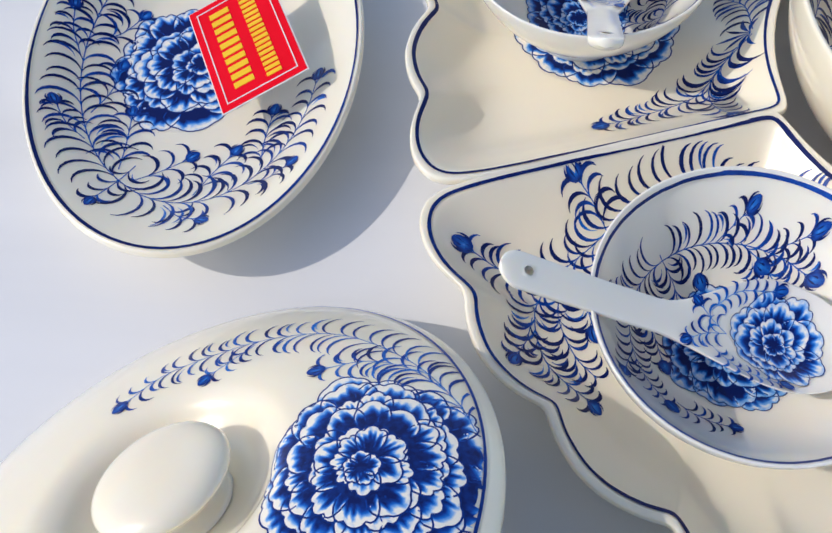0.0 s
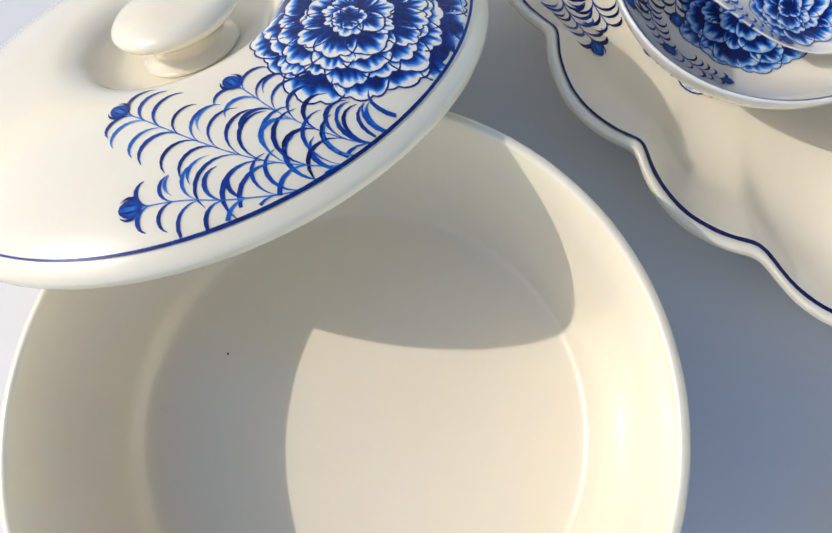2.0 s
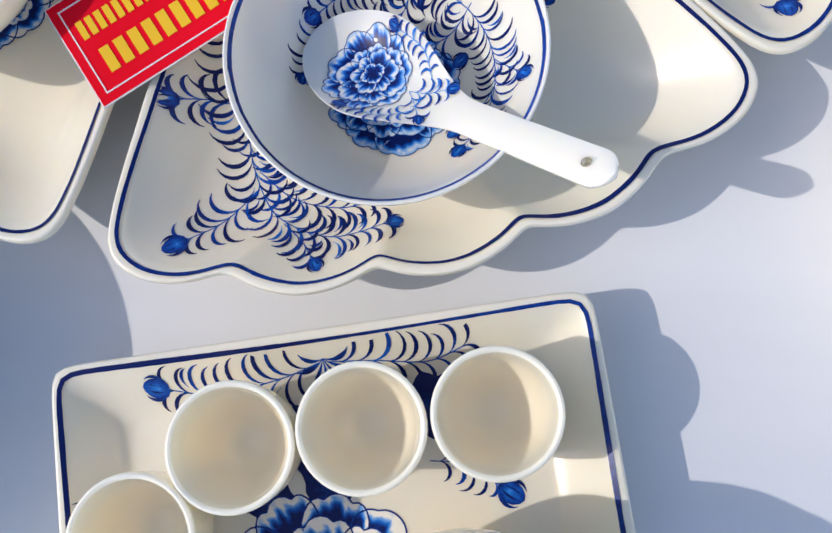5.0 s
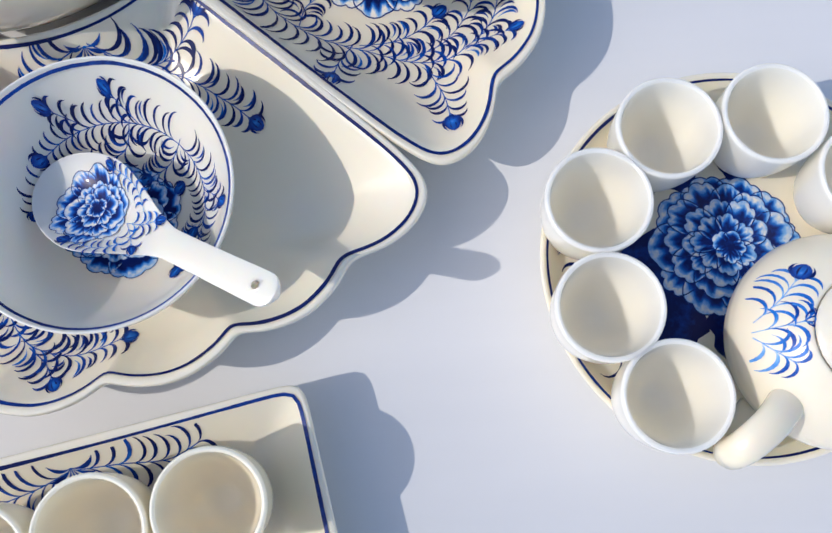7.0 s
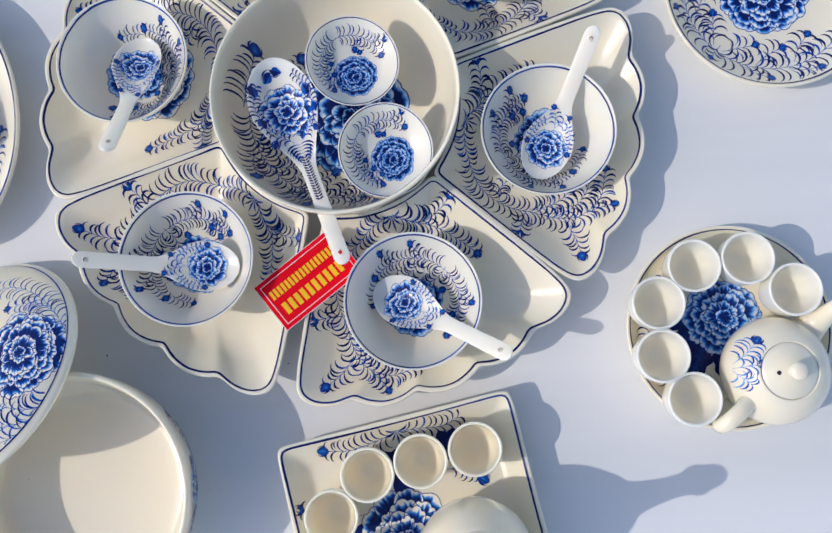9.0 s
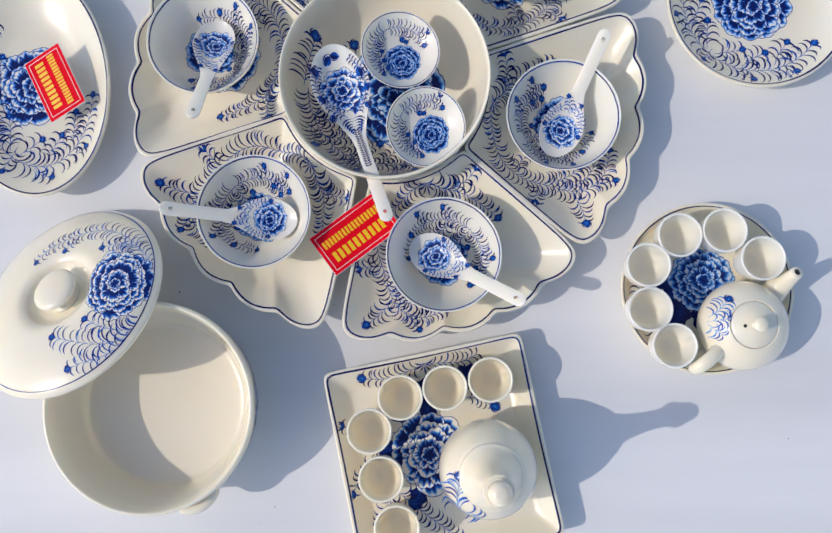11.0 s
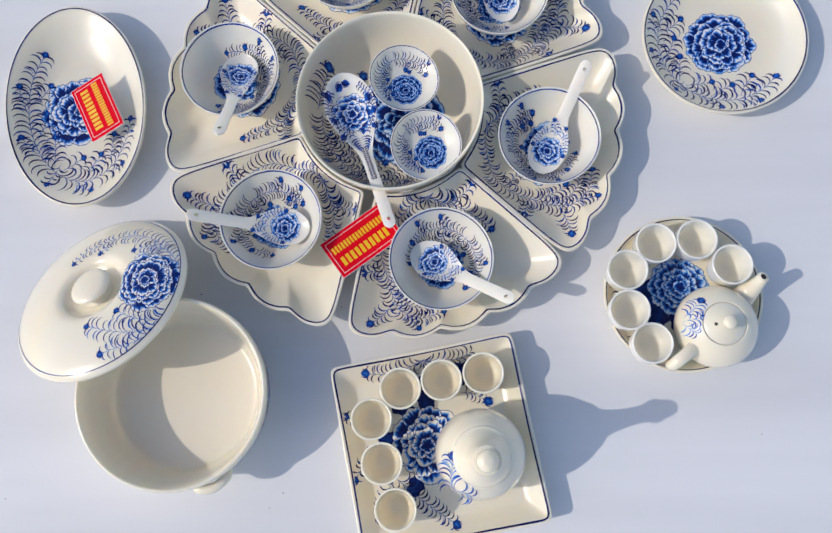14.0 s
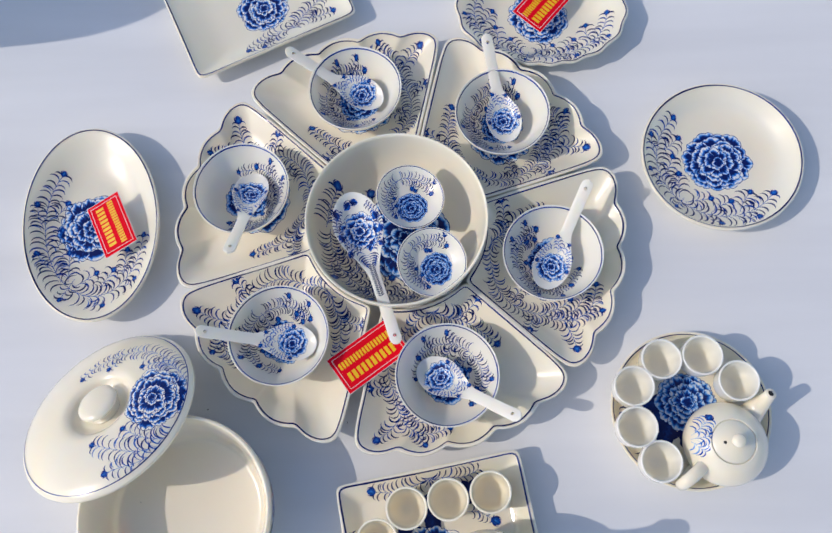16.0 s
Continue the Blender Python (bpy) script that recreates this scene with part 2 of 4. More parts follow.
    def petal(self, x, y, a0, half, r0, r1, lift, dense, pale, line):
        na, nb, base = 15, 9, len(self.v)
        lobes = self.rng.choice((2, 3, 3))
        streak = [self.rng.uniform(-0.22, 0.22) for _ in range(na + 1)]
        edge = []
        for b in range(nb + 1):
            t = b / nb
            for k in range(na + 1):
                u = 2 * k / na - 1
                wide = half * (0.55 + 0.45 * math.sin(math.pi * min(t, 0.62) / 1.24))
                rr = r0 + (r1 - r0) * t * (1 - 0.46 * abs(u) ** 2.8) * (1 + t * (0.12 * abs(math.cos(lobes * math.pi * u / 2)) ** 0.7 - 0.07))
                a = a0 + u * wide
                p = (x + rr * math.cos(a), y + rr * math.sin(a))
                self.v.append((*p, lift))
                g = min(1, max(0, (t - 0.57 + streak[k] * 0.6) / 0.32))
                self.w.append(dense + (pale - dense) * g * g * (3 - 2 * g) - (0.10 if b == nb else 0))
                if b == nb:
                    edge.append(p)
        for b in range(nb):
            for k in range(na):
                a = base + b * (na + 1) + k
                self.f.append((a, a + 1, a + na + 2, a + na + 1))
        self.ribbon(edge, [line] * len(edge), 0.1, lift + 0.00004)
        for side in (0, na):
            e = [self.v[base + b * (na + 1) + side][:2] for b in range(6, nb + 1)]
            self.ribbon(e, [line * 0.8] * len(e), 0.2, lift + 0.00004)

    def leaf(self, x, y, heading, length, width, wash=-0.12):
        """A broad dark leaf with a notched edge and a paler middle vein."""
        self.cuts.append(len(self.f))
        c, s, k, base = math.cos(heading), math.sin(heading), 14, len(self.v)
        for i in range(k + 1):
            t = i / k
            h = width / 2 * math.sin(math.pi * min(1, 0.06 + 0.94 * t)) ** 0.75 * (1 + 0.16 * math.sin(t * 19))
            for v in (-1, 0, 1):
                u, w = length * t, v * h + 0.08 * length * math.sin(2.2 * t)
                self.v.append((x + c * u - s * w, y + s * u + c * w, 0.00027))
                self.w.append(wash + (0.22 if v == 0 else self.rng.uniform(-0.05, 0.12)))
        for i in range(k):
            for v in (0, 1):
                a = base + 3 * i + v
                self.f.append((a, a + 1, a + 4, a + 3))

    def peony(self, x, y, radius, counts=(12, 11, 10, 8, 6, 4), dense=-0.04, pale=1.0, spin=0.0, squash=1.0):
        """A full peony: rings of scalloped petals, each dark at its base and pale at its edge."""
        start = len(self.v)
        k = len(counts)
        for i, n in enumerate(counts):
            r1 = radius * (1 - i / k) ** 0.92
            r0 = max(0.0, r1 - radius * 2.3 / k)
            off = spin + self.rng.uniform(0, 6.28)
            a, cx, cy = off, x + self.rng.uniform(-0.07, 0.07) * radius * (i > 0), y + self.rng.uniform(-0.07, 0.07) * radius * (i > 0)
            wides = [self.rng.uniform(0.72, 1.3) for _ in range(n)]
            unit = 2 * math.pi / sum(wides)
            for j, wd in enumerate(wides):
                a += unit * wd / 2
                r = r1 * self.rng.uniform(0.90, 1.07)
                self.petal(cx, cy, a, unit * wd * 0.70, r0, r, 0.0003 + 0.00008 * i + 0.00006 * self.rng.random(), dense, pale, max(radius * 0.016, 0.0003))
                a += unit * wd / 2
        if squash != 1.0:
            for i in range(start, len(self.v)):
                u, v, h = self.v[i]
                self.v[i] = (u, y + (v - y) * squash, h)

    def lay(self, name, dish, parent, mat=None, label="", edge=0.955):
        """Lay the work on a dish, one part for each branch; strokes stop short of the rim."""
        flat = isinstance(dish, Dish)
        verts = dish.lay_on(self.v).tolist() if flat else [dish.at(*v) for v in self.v]
        inside = [True] * len(verts)
        if flat:
            inside = [math.hypot(v[0], v[1]) < edge * dish.r(math.atan2(v[1], v[0])) for v in self.v]
        cuts = [c for c in self.cuts if c > 0] or []
        spans = list(zip([0, *cuts], [*cuts, len(self.f)]))
        for a, b in spans:
            faces = [f for f in self.f[a:b] if all(inside[k] for k in f)]
            if not faces:
                continue
            used = sorted({k for f in faces for k in f})
            at = {k: i for i, k in enumerate(used)}
            ob = mesh_object(name, [verts[k] for k in used], [tuple(at[k] for k in f) for f in faces], mat or COBALT, parent)
            tone = ob.data.attributes.new("wash", "FLOAT", "POINT")
            tone.data.foreach_set("value", [self.w[k] for k in used])
            if label:
                tagged(ob, label)


def rim_line(dish, parent, inset, width, wash=-0.1):
    """The blue line that follows a rim, a little uneven in width."""
    p = Paint(7)
    pts, rng = [], random.Random(3)
    for a, r in zip(dish.angles, dish.reach):
        pts.append(((r - inset) * math.cos(a), (r - inset) * math.sin(a)))
    ws = [width * (1 + 0.35 * math.sin(3 * a + 1) * math.sin(a)) * rng.uniform(0.92, 1.08) for a in dish.angles]
    p.ribbon(pts, ws, [wash + 0.1 * math.sin(2 * a) for a in dish.angles], 0.0010, closed=True)
    p.lay("rim_line", dish, parent, edge=9.0)


def lathe(points, n=40, per=4):
    """A turned solid from (radius, height) points: a bmesh."""
    bm = bmesh.new()
    prof = softened(points, per)
    rings = []
    for r, z in prof:
        if r < 1e-5:
            rings.append([bm.verts.new((0, 0, z))])
        else:
            rings.append([bm.verts.new((r * math.cos(2 * math.pi * i / n), r * math.sin(2 * math.pi * i / n), z)) for i in range(n)])
    for a, b in zip(rings, rings[1:]):
        for i in range(n):
            j = (i + 1) % n
            if len(a) == 1 and len(b) > 1:
                bm.faces.new((a[0], b[i], b[j]))
            elif len(b) == 1 and len(a) > 1:
                bm.faces.new((a[i], b[0], a[j]))
            elif len(a) > 1:
                bm.faces.new((a[i], b[i], b[j], a[j]))
    bmesh.ops.recalc_face_normals(bm, faces=bm.faces)
    return bm


def tube(points, radii, n=16, flat=1.0):
    """A round bar along points with a radius at each: a bmesh."""
    bm = bmesh.new()
    p = [Vector(v) for v in points]
    dense, rad = [], []
    pp = [2 * p[0] - p[1], *p, 2 * p[-1] - p[-2]]
    for i in range(1, len(pp) - 2):
        a, b, c, d = pp[i - 1:i + 3]
        for k in range(5):
            t = k / 5
            dense.append(0.5 * ((2 * b) + (c - a) * t + (2 * a - 5 * b + 4 * c - d) * t * t + (3 * b - a - 3 * c + d) * t ** 3))
            rad.append(radii[i - 1] + (radii[i] - radii[i - 1]) * t)
    dense.append(p[-1])
    rad.append(radii[-1])
    rings = []
    for i, c in enumerate(dense):
        d = (dense[min(i + 1, len(dense) - 1)] - dense[max(i - 1, 0)]).normalized()
        u = d.cross(Vector((0, 0, 1)))
        u = u.normalized() if u.length > 1e-4 else Vector((1, 0, 0))
        w = u.cross(d).normalized()
        rings.append([bm.verts.new(c + rad[i] * (math.cos(2 * math.pi * k / n) * u + flat * math.sin(2 * math.pi * k / n) * w)) for k in range(n)])
    for a, b in zip(rings, rings[1:]):
        for k in range(n):
            bm.faces.new((a[k], a[(k + 1) % n], b[(k + 1) % n], b[k]))
    bm.faces.new(rings[0][::-1])
    bm.faces.new(rings[-1])
    bmesh.ops.recalc_face_normals(bm, faces=bm.faces)
    return bm


def circle(r):
    return lambda a: r


def ellipse(a, b):
    return lambda t: 1 / math.sqrt((math.cos(t) / a) ** 2 + (math.sin(t) / b) ** 2)


def box_outline(a, b, p=26):
    return lambda t: (abs(math.cos(t) / a) ** p + abs(math.sin(t) / b) ** p) ** (-1 / p)


# ---- the table ----
bm = bmesh.new()
bmesh.ops.create_grid(bm, x_segments=8, y_segments=8, size=3.0)
for v in bm.verts:
    v.co.y += 0.4
edge = bmesh.ops.extrude_face_region(bm, geom=bm.faces[:])
for v in (g for g in edge["geom"] if isinstance(g, bmesh.types.BMVert)):
    v.co.z -= 0.02
bmesh.ops.recalc_face_normals(bm, faces=bm.faces)
tagged(part("ground", bm, TABLE, smooth=False), "wide smooth white sheet that carries all the crockery", "ground", kind="structure")

CENTRE = (-0.057, 0.349)


# ---- fan-shaped plates round the middle bowl ----
def fan_reach(n):
    """The plate's reach from its own middle, 0.19 m out from the middle of the ring: two straight sides, a hollow inner edge
    and an outer edge of five scallops."""
    cy = -0.190
    step = np.arange(0.02, 0.17, 0.0004)
    out = []
    lines = []
    for s in (-1, 1):
        a = np.array([s * 0.112 * math.sin(radians(27.5)), -0.112 * math.cos(radians(27.5))])
        b = np.array([s * 0.247 * math.sin(radians(28.9)), -0.247 * math.cos(radians(28.9))])
        d = (b - a) / np.linalg.norm(b - a)
        nn = np.array([-d[1], d[0]])
        nn = nn if nn[0] * s > 0 else -nn
        lines.append((a, nn))

    def smax(p, q, k):
        return 0.5 * (p + q + np.sqrt((p - q) ** 2 + k * k))

    for t in np.linspace(0, 2 * math.pi, n, endpoint=False):
        x, y = step * math.cos(t), cy + step * math.sin(t)
        r, phi = np.hypot(x, y), np.degrees(np.arctan2(x, -y))
        outer = r - (0.2628 + 0.0085 * np.abs(np.sin(np.pi * (phi - 6) / 12)) ** 0.85)
        side = np.maximum((x - lines[0][0][0]) * lines[0][1][0] + (y - lines[0][0][1]) * lines[0][1][1],
                          (x - lines[1][0][0]) * lines[1][1][0] + (y - lines[1][0][1]) * lines[1][1][1])
        g = smax(smax(outer, side, 0.011), 0.1085 - r, 0.002)
        hit = np.argmax(g > 0)
        out.append(step[hit] + 0.0045)
    out = np.array(out)
    w = np.exp(-0.5 * (np.arange(-4, 5) / 1.2) ** 2)
    return sum(np.roll(out, k - 4) * w[k] for k in range(9)) / w.sum()


def fan_plate(m):
    ob = thing("fan_plate", m, "cream porcelain fan plate with scalloped edge and blue fern painting", "plate", "fan plates round the middle bowl")
    d = Dish(fan_reach(300), [(0, 0.009), (0.30, 0.0092), (0.55, 0.0105), (0.70, 0.0155), (0.82, 0.0240), (0.90, 0.0303), (0.945, 0.0340), (0.975, 0.0352)],
             [(0.975, 0.0352), (0.993, 0.0352), (1.0, 0.0335), (0.995, 0.0312), (0.95, 0.0255), (0.80, 0.0120), (0.66, 0.0040), (0.62, 0.0)], 300, 5)
    d.body("body", CREAM, ob)
    rim_line(d, ob, 0.0045, 0.0014, -0.02)
    o = 0.190
    p = Paint(11)
    P = lambda *q: [(x, y + o) for x, y in q]
    p.fern(P((-0.030, -0.1225), (-0.055, -0.138), (-0.0675, -0.162), (-0.0685, -0.190), (-0.0695, -0.212), (-0.064, -0.232), (-0.046, -0.246), (-0.022, -0.2472)), 0.0130, 0.0046, 0.00115, bud=0.006)
    p.fern(P((-0.067, -0.182), (-0.078, -0.179), (-0.089, -0.1784)), 0.011, 0.0046, 0.0011, bud=0.0075)
    p.fern(P((-0.0705, -0.218), (-0.086, -0.229), (-0.099, -0.2341)), 0.0115, 0.0045, 0.0011, bud=0.0085)
    p.fern(P((-0.062, -0.236), (-0.056, -0.246), (-0.053, -0.2547)), 0.008, 0.0045, 0.0011, bud=0.006)
    p.fern(P((-0.0660, -0.1850), (-0.0600, -0.2010), (-0.0520, -0.2120), (-0.0440, -0.2180)), 0.0105, 0.0046, 0.0011, bud=0.0075)
    p.fern(P((-0.0680, -0.2100), (-0.0560, -0.2260), (-0.0400, -0.2340), (-0.0270, -0.2350)), 0.0100, 0.0046, 0.0011)
    p.fern(P((-0.0640, -0.1560), (-0.0500, -0.1560), (-0.0380, -0.1640)), 0.0095, 0.0045, 0.0011)
    p.tuft(0.0035, o - 0.1135, radians(-90), 0.012)
    p.fern(P((0.0020, -0.1130), (-0.0185, -0.1175), (-0.032, -0.125)), 0.010, 0.0045, 0.0011)
    p.fern(P((0.0050, -0.1130), (0.025, -0.1255), (0.047, -0.122), (0.056, -0.1175)), 0.0120, 0.0046, 0.0011, bud=0.0075)
    p.fern(P((0.010, -0.118), (0.0364, -0.1329), (0.0553, -0.1557), (0.0629, -0.1678)), 0.0120, 0.0046, 0.0011, bud=0.0075)
    p.lay("painted_fern", d, ob)
    p = Paint(12)
    p.peony(-0.004, 0.004, 0.042, dense=-0.05, pale=0.95)
    p.lay("painted_peony", d, ob)
    return ob


SHIFT = [(0.003, 0.0015), (0.0, 0.0), (0.0, 0.0), (0.0, 0.0), (0.0, 0.0), (-0.007, 0.004)]


def ring_pose(k, r=0.0, turn=0.0, z=0.0):
    a = radians(-72.4 + 60 * k)
    return pose(CENTRE[0] + r * math.cos(a) + SHIFT[k][0], CENTRE[1] + r * math.sin(a) + SHIFT[k][1], z, 0, 0, math.degrees(a) + 90 + turn)


first = fan_plate(ring_pose(0, 0.190, 0, 0.0008))
for k in range(1, 6):
    copy_thing(first, ring_pose(k, 0.190, 0, 0.0008))


# ---- rice bowls ----
def rice_bowl(m):
    ob = thing("rice_bowl", m, "white porcelain rice bowl painted inside with a blue peony", "bowl", "rice bowls on the fan plates")
    d = Dish(circle(0.0585), [(0, 0.0065), (0.22, 0.0070), (0.42, 0.0100), (0.62, 0.0185), (0.80, 0.0305), (0.92, 0.0420), (0.972, 0.0488)],
             [(0.972, 0.0488), (0.988, 0.0502), (1.0, 0.0488), (0.96, 0.0405), (0.84, 0.0280), (0.64, 0.0150), (0.46, 0.0070), (0.44, 0.0), (0.40, 0.0), (0.38, 0.003)], 80)
    d.body("body", WHITE, ob)
    rim_line(d, ob, 0.0018, 0.0012, 0.14)
    p = Paint(21)
    arc = lambda r, a, b, n=7: [(r * math.cos(radians(a + (b - a) * i / n)), r * math.sin(radians(a + (b - a) * i / n))) for i in range(n + 1)]
    p.fern(arc(0.040, 130, 42), 0.0078, 0.0031, 0.0008, bud=0.006)
    p.fern(arc(0.040, 130, 225), 0.0078, 0.0031, 0.0008, bud=0.006)
    for c, way in ((96, -1), (66, -1), (160, 1), (192, 1)):
        p.fern([arc(0.040, c, c + 1, 1)[0], arc(0.044, c + 7 * way, c, 1)[0], arc(0.0485, c + 13 * way, c, 1)[0]], 0.0058, 0.0029, 0.0008, bud=0.005)
    p.fern([(-0.027, 0.032), (-0.020, 0.024), (-0.017, 0.014)], 0.0085, 0.0034, 0.0009, bud=0.006)
    p.fern([(-0.040, 0.010), (-0.030, 0.004), (-0.026, -0.008)], 0.0080, 0.0034, 0.0009, bud=0.006)
    p.fern([(0.006, 0.040), (0.014, 0.034), (0.020, 0.026)], 0.0075, 0.0034, 0.0009, bud=0.006)
    p.fern(arc(0.036, 230, 262, 4), 0.006, 0.0034, 0.0008, bud=0.0045)
    p.spray(-0.010, 0.030, -1.2, 0.006)
    p.spray(0.012, 0.034, -0.6, 0.006)
    p.lay("painted_fern", d, ob)
    p = Paint(22)
    p.peony(0.001, 0.0, 0.0270, (10, 9, 8, 6, 4), dense=-0.18, pale=0.84)
    p.lay("painted_peony", d, ob)
    return ob


BOWLS = [((0.0, 0.1640), -85), ((-0.1925, 0.2110), 0), ((-0.2465, 0.3935), -155), ((-0.1105, 0.5265), 40), ((0.0725, 0.4895), 20), ((0.1250, 0.3060), 75)]
bowl = None
for (x, y), turn in BOWLS:
    m = pose(x, y, 0.0103, 0, 0, turn)
    bowl = rice_bowl(m) if bowl is None else copy_thing(bowl, m)


# ---- spoons ----
class Spoon:
    """A ceramic spoon along x: the bowl round the origin, the handle towards +x."""

    def __init__(self, bowl_l, bowl_w, length, depth, rise, handle_w=0.0165):
        self.k = (bowl_l, bowl_w, length, depth, rise, handle_w)

    def half(self, x):
        l, w, total, depth, rise, hw = self.k
        t = (x + l / 2) / l
        if t <= 0.5:
            return w / 2 * math.sqrt(max(0, 1 - (1 - 2 * t) ** 2))
        u = min(1, (t - 0.5) / 0.72)
        s = u * u * (3 - 2 * u)
        end = total - l / 2
        tip = min(1, max(0, (end - x) / (hw * 0.5)))
        return (w / 2 * (1 - s) + hw / 2 * 0.86 * s + 0.0012 * max(0, (x - l) / total)) * math.sqrt(max(0, 1 - (1 - tip) ** 2))

    def spine(self, x):
        l, w, total, depth, rise, hw = self.k
        u = max(0, (x - l * 0.15) / (total - l * 0.65))
        return rise * (u ** 1.15)

    def hollow(self, x):
        l, w, total, depth, rise, hw = self.k
        u = min(1, max(0, (x - l * 0.05) / (l * 0.62)))
        s = u * u * (3 - 2 * u)
        return depth * (1 - s) - 0.0009 * s

    def z(self, x, y):
        h = max(self.half(x), 1e-5)
        v = min(1, abs(y) / h)
        l = self.k[0]
        end = 1 - max(0, min(1, (-x) / (l / 2))) ** 2
        return self.spine(x) + self.hollow(x) * (1 - max(0.0, (1 - v ** 2)) * max(end, 0.0) ** 0.8)

    at = Dish.at

    def body(self, mat, parent, hole=True):
        l, w, total, depth, rise, hw = self.k
        nu, nv = 72, 14
        end = total - l / 2
        us = [-l / 2 + total * (0.5 - 0.5 * math.cos(math.pi * i / nu)) * 0.9998 + 0.00001 for i in range(nu + 1)]
        hx = end - 0.0105
        verts, faces = [], []
        for side in (0, 1):
            for x in us:
                h = max(self.half(x), 0.0004)
                body = min(1, max(0, (x - l * 0.3) / (l * 0.5)))
                thick = 0.0032 + 0.0030 * body * min(1, max(0.25, (end - x) / 0.006))
                for j in range(nv + 1):
                    v = math.sin(math.pi / 2 * (2 * j / nv - 1))
                    z = self.z(x, v * h)
                    edge = math.sqrt(max(0.0, 1 - v * v))
                    verts.append((x, v * h * (1 + 0.0 * side), z - side * thick * (0.25 + 0.75 * edge)))
        row, lay = nv + 1, (nv + 1) * (nu + 1)
        ci = min(range(nu + 1), key=lambda i: abs(us[i] - hx))
        ring = []
        if hole:
            cj = nv // 2
            for i, j in ((-1, -1), (-1, 0), (-1, 1), (0, 1), (1, 1), (1, 0), (1, -1), (0, -1)):
                a = math.atan2(j, i)
                for side in (0, 1):
                    q = side * lay + (ci + i) * row + cj + j
                    verts[q] = (us[ci] + 0.0019 * math.cos(a), 0.0019 * math.sin(a), verts[q][2])
                ring.append((ci + i) * row + cj + j)
        for i in range(nu):
            for j in range(nv):
                a = i * row + j
                if hole and i in (ci - 1, ci) and j in (nv // 2 - 1, nv // 2):
                    continue
                faces.append((a, a + row, a + row + 1, a + 1))
                faces.append((lay + a, lay + a + 1, lay + a + row + 1, lay + a + row))
        for a, b in zip(ring, ring[1:] + ring[:1]):
            faces.append((a, b, lay + b, lay + a))
        for i in range(nu):
            for j in (0, nv):
                a, b = i * row + j, (i + 1) * row + j
                faces.append((a, lay + a, lay + b, b) if j == 0 else (a, b, lay + b, lay + a))
        for i in (0, nu):
            for j in range(nv):
                a, b = i * row + j, i * row + j + 1
                faces.append((a, b, lay + b, lay + a) if i == 0 else (a, lay + a, lay + b, b))
        return mesh_object("body", verts, faces, mat, parent)


SPOON = (0.062, 0.044, 0.138, 0.0105, 0.018, 0.0155)


def soup_spoon(m):
    ob = thing("soup_spoon", m, "white porcelain soup spoon with a blue peony in its bowl", "spoon", "soup spoons in the rice bowls")
    s = Spoon(*SPOON)
    s.body(WHITE, ob)
    p = Paint(31)
    p.peony(-0.003, 0.0, 0.0180, (8, 7, 6, 4), dense=0.0, pale=0.90)
    for a in (1.2, -1.2):
        p.fern([(0.023, 0.006 * a), (0.014, 0.0130 * a), (0.000, 0.0155 * a)], 0.0040, 0.0028, 0.0007, bud=0.0045, wash=0.30, spread=1.35)
    p.fern([(0.016, 0.0), (0.024, 0.002), (0.031, 0.006)], 0.0055, 0.003, 0.0007, bud=0.0045, wash=0.30, spread=1.35)
    p.fern([(0.016, 0.0), (0.022, -0.004), (0.027, -0.008)], 0.0050, 0.003, 0.0007, bud=0.004, wash=0.30, spread=1.35)
    p.lay("painted_peony", s, ob)
    return ob


# tip of the spoon's bowl, end of its handle
SPOONS = [((-0.0305, 0.1785, 0.034), (0.0748, 0.1150, 0.0810)), ((-0.147, 0.2030, 0.038), (-0.2870, 0.2140, 0.0795)), ((-0.236, 0.419, 0.036), (-0.247, 0.304, 0.095)),
          ((-0.074, 0.513, 0.038), (-0.2004, 0.5755, 0.079)), ((0.0824, 0.452, 0.038), (0.0528, 0.592, 0.082)), ((0.1115, 0.2655, 0.038), (0.170, 0.390, 0.080))]


def spoon_pose(tip, end, s):
    """The pose that lays the spoon's tip and the end of its handle on two places."""
    l, w, total, depth, rise, hw = s
    a, b = Vector((-l / 2, 0, depth)), Vector((total - l / 2, 0, rise + 0.001))
    p, q = Vector(tip), Vector(end)
    turn = math.atan2(q.y - p.y, q.x - p.x)
    lift = math.atan2(q.z - p.z, math.hypot(q.x - p.x, q.y - p.y)) - math.atan2(b.z - a.z, b.x - a.x)
    m = Euler((0, -lift, turn)).to_matrix()
    return Matrix.Translation((p + q) / 2 - m @ ((a + b) / 2)) @ m.to_4x4()


spoon = None
for tip, end in SPOONS:
    m = spoon_pose(tip, end, SPOON)
    spoon = soup_spoon(m) if spoon is None else copy_thing(spoon, m)


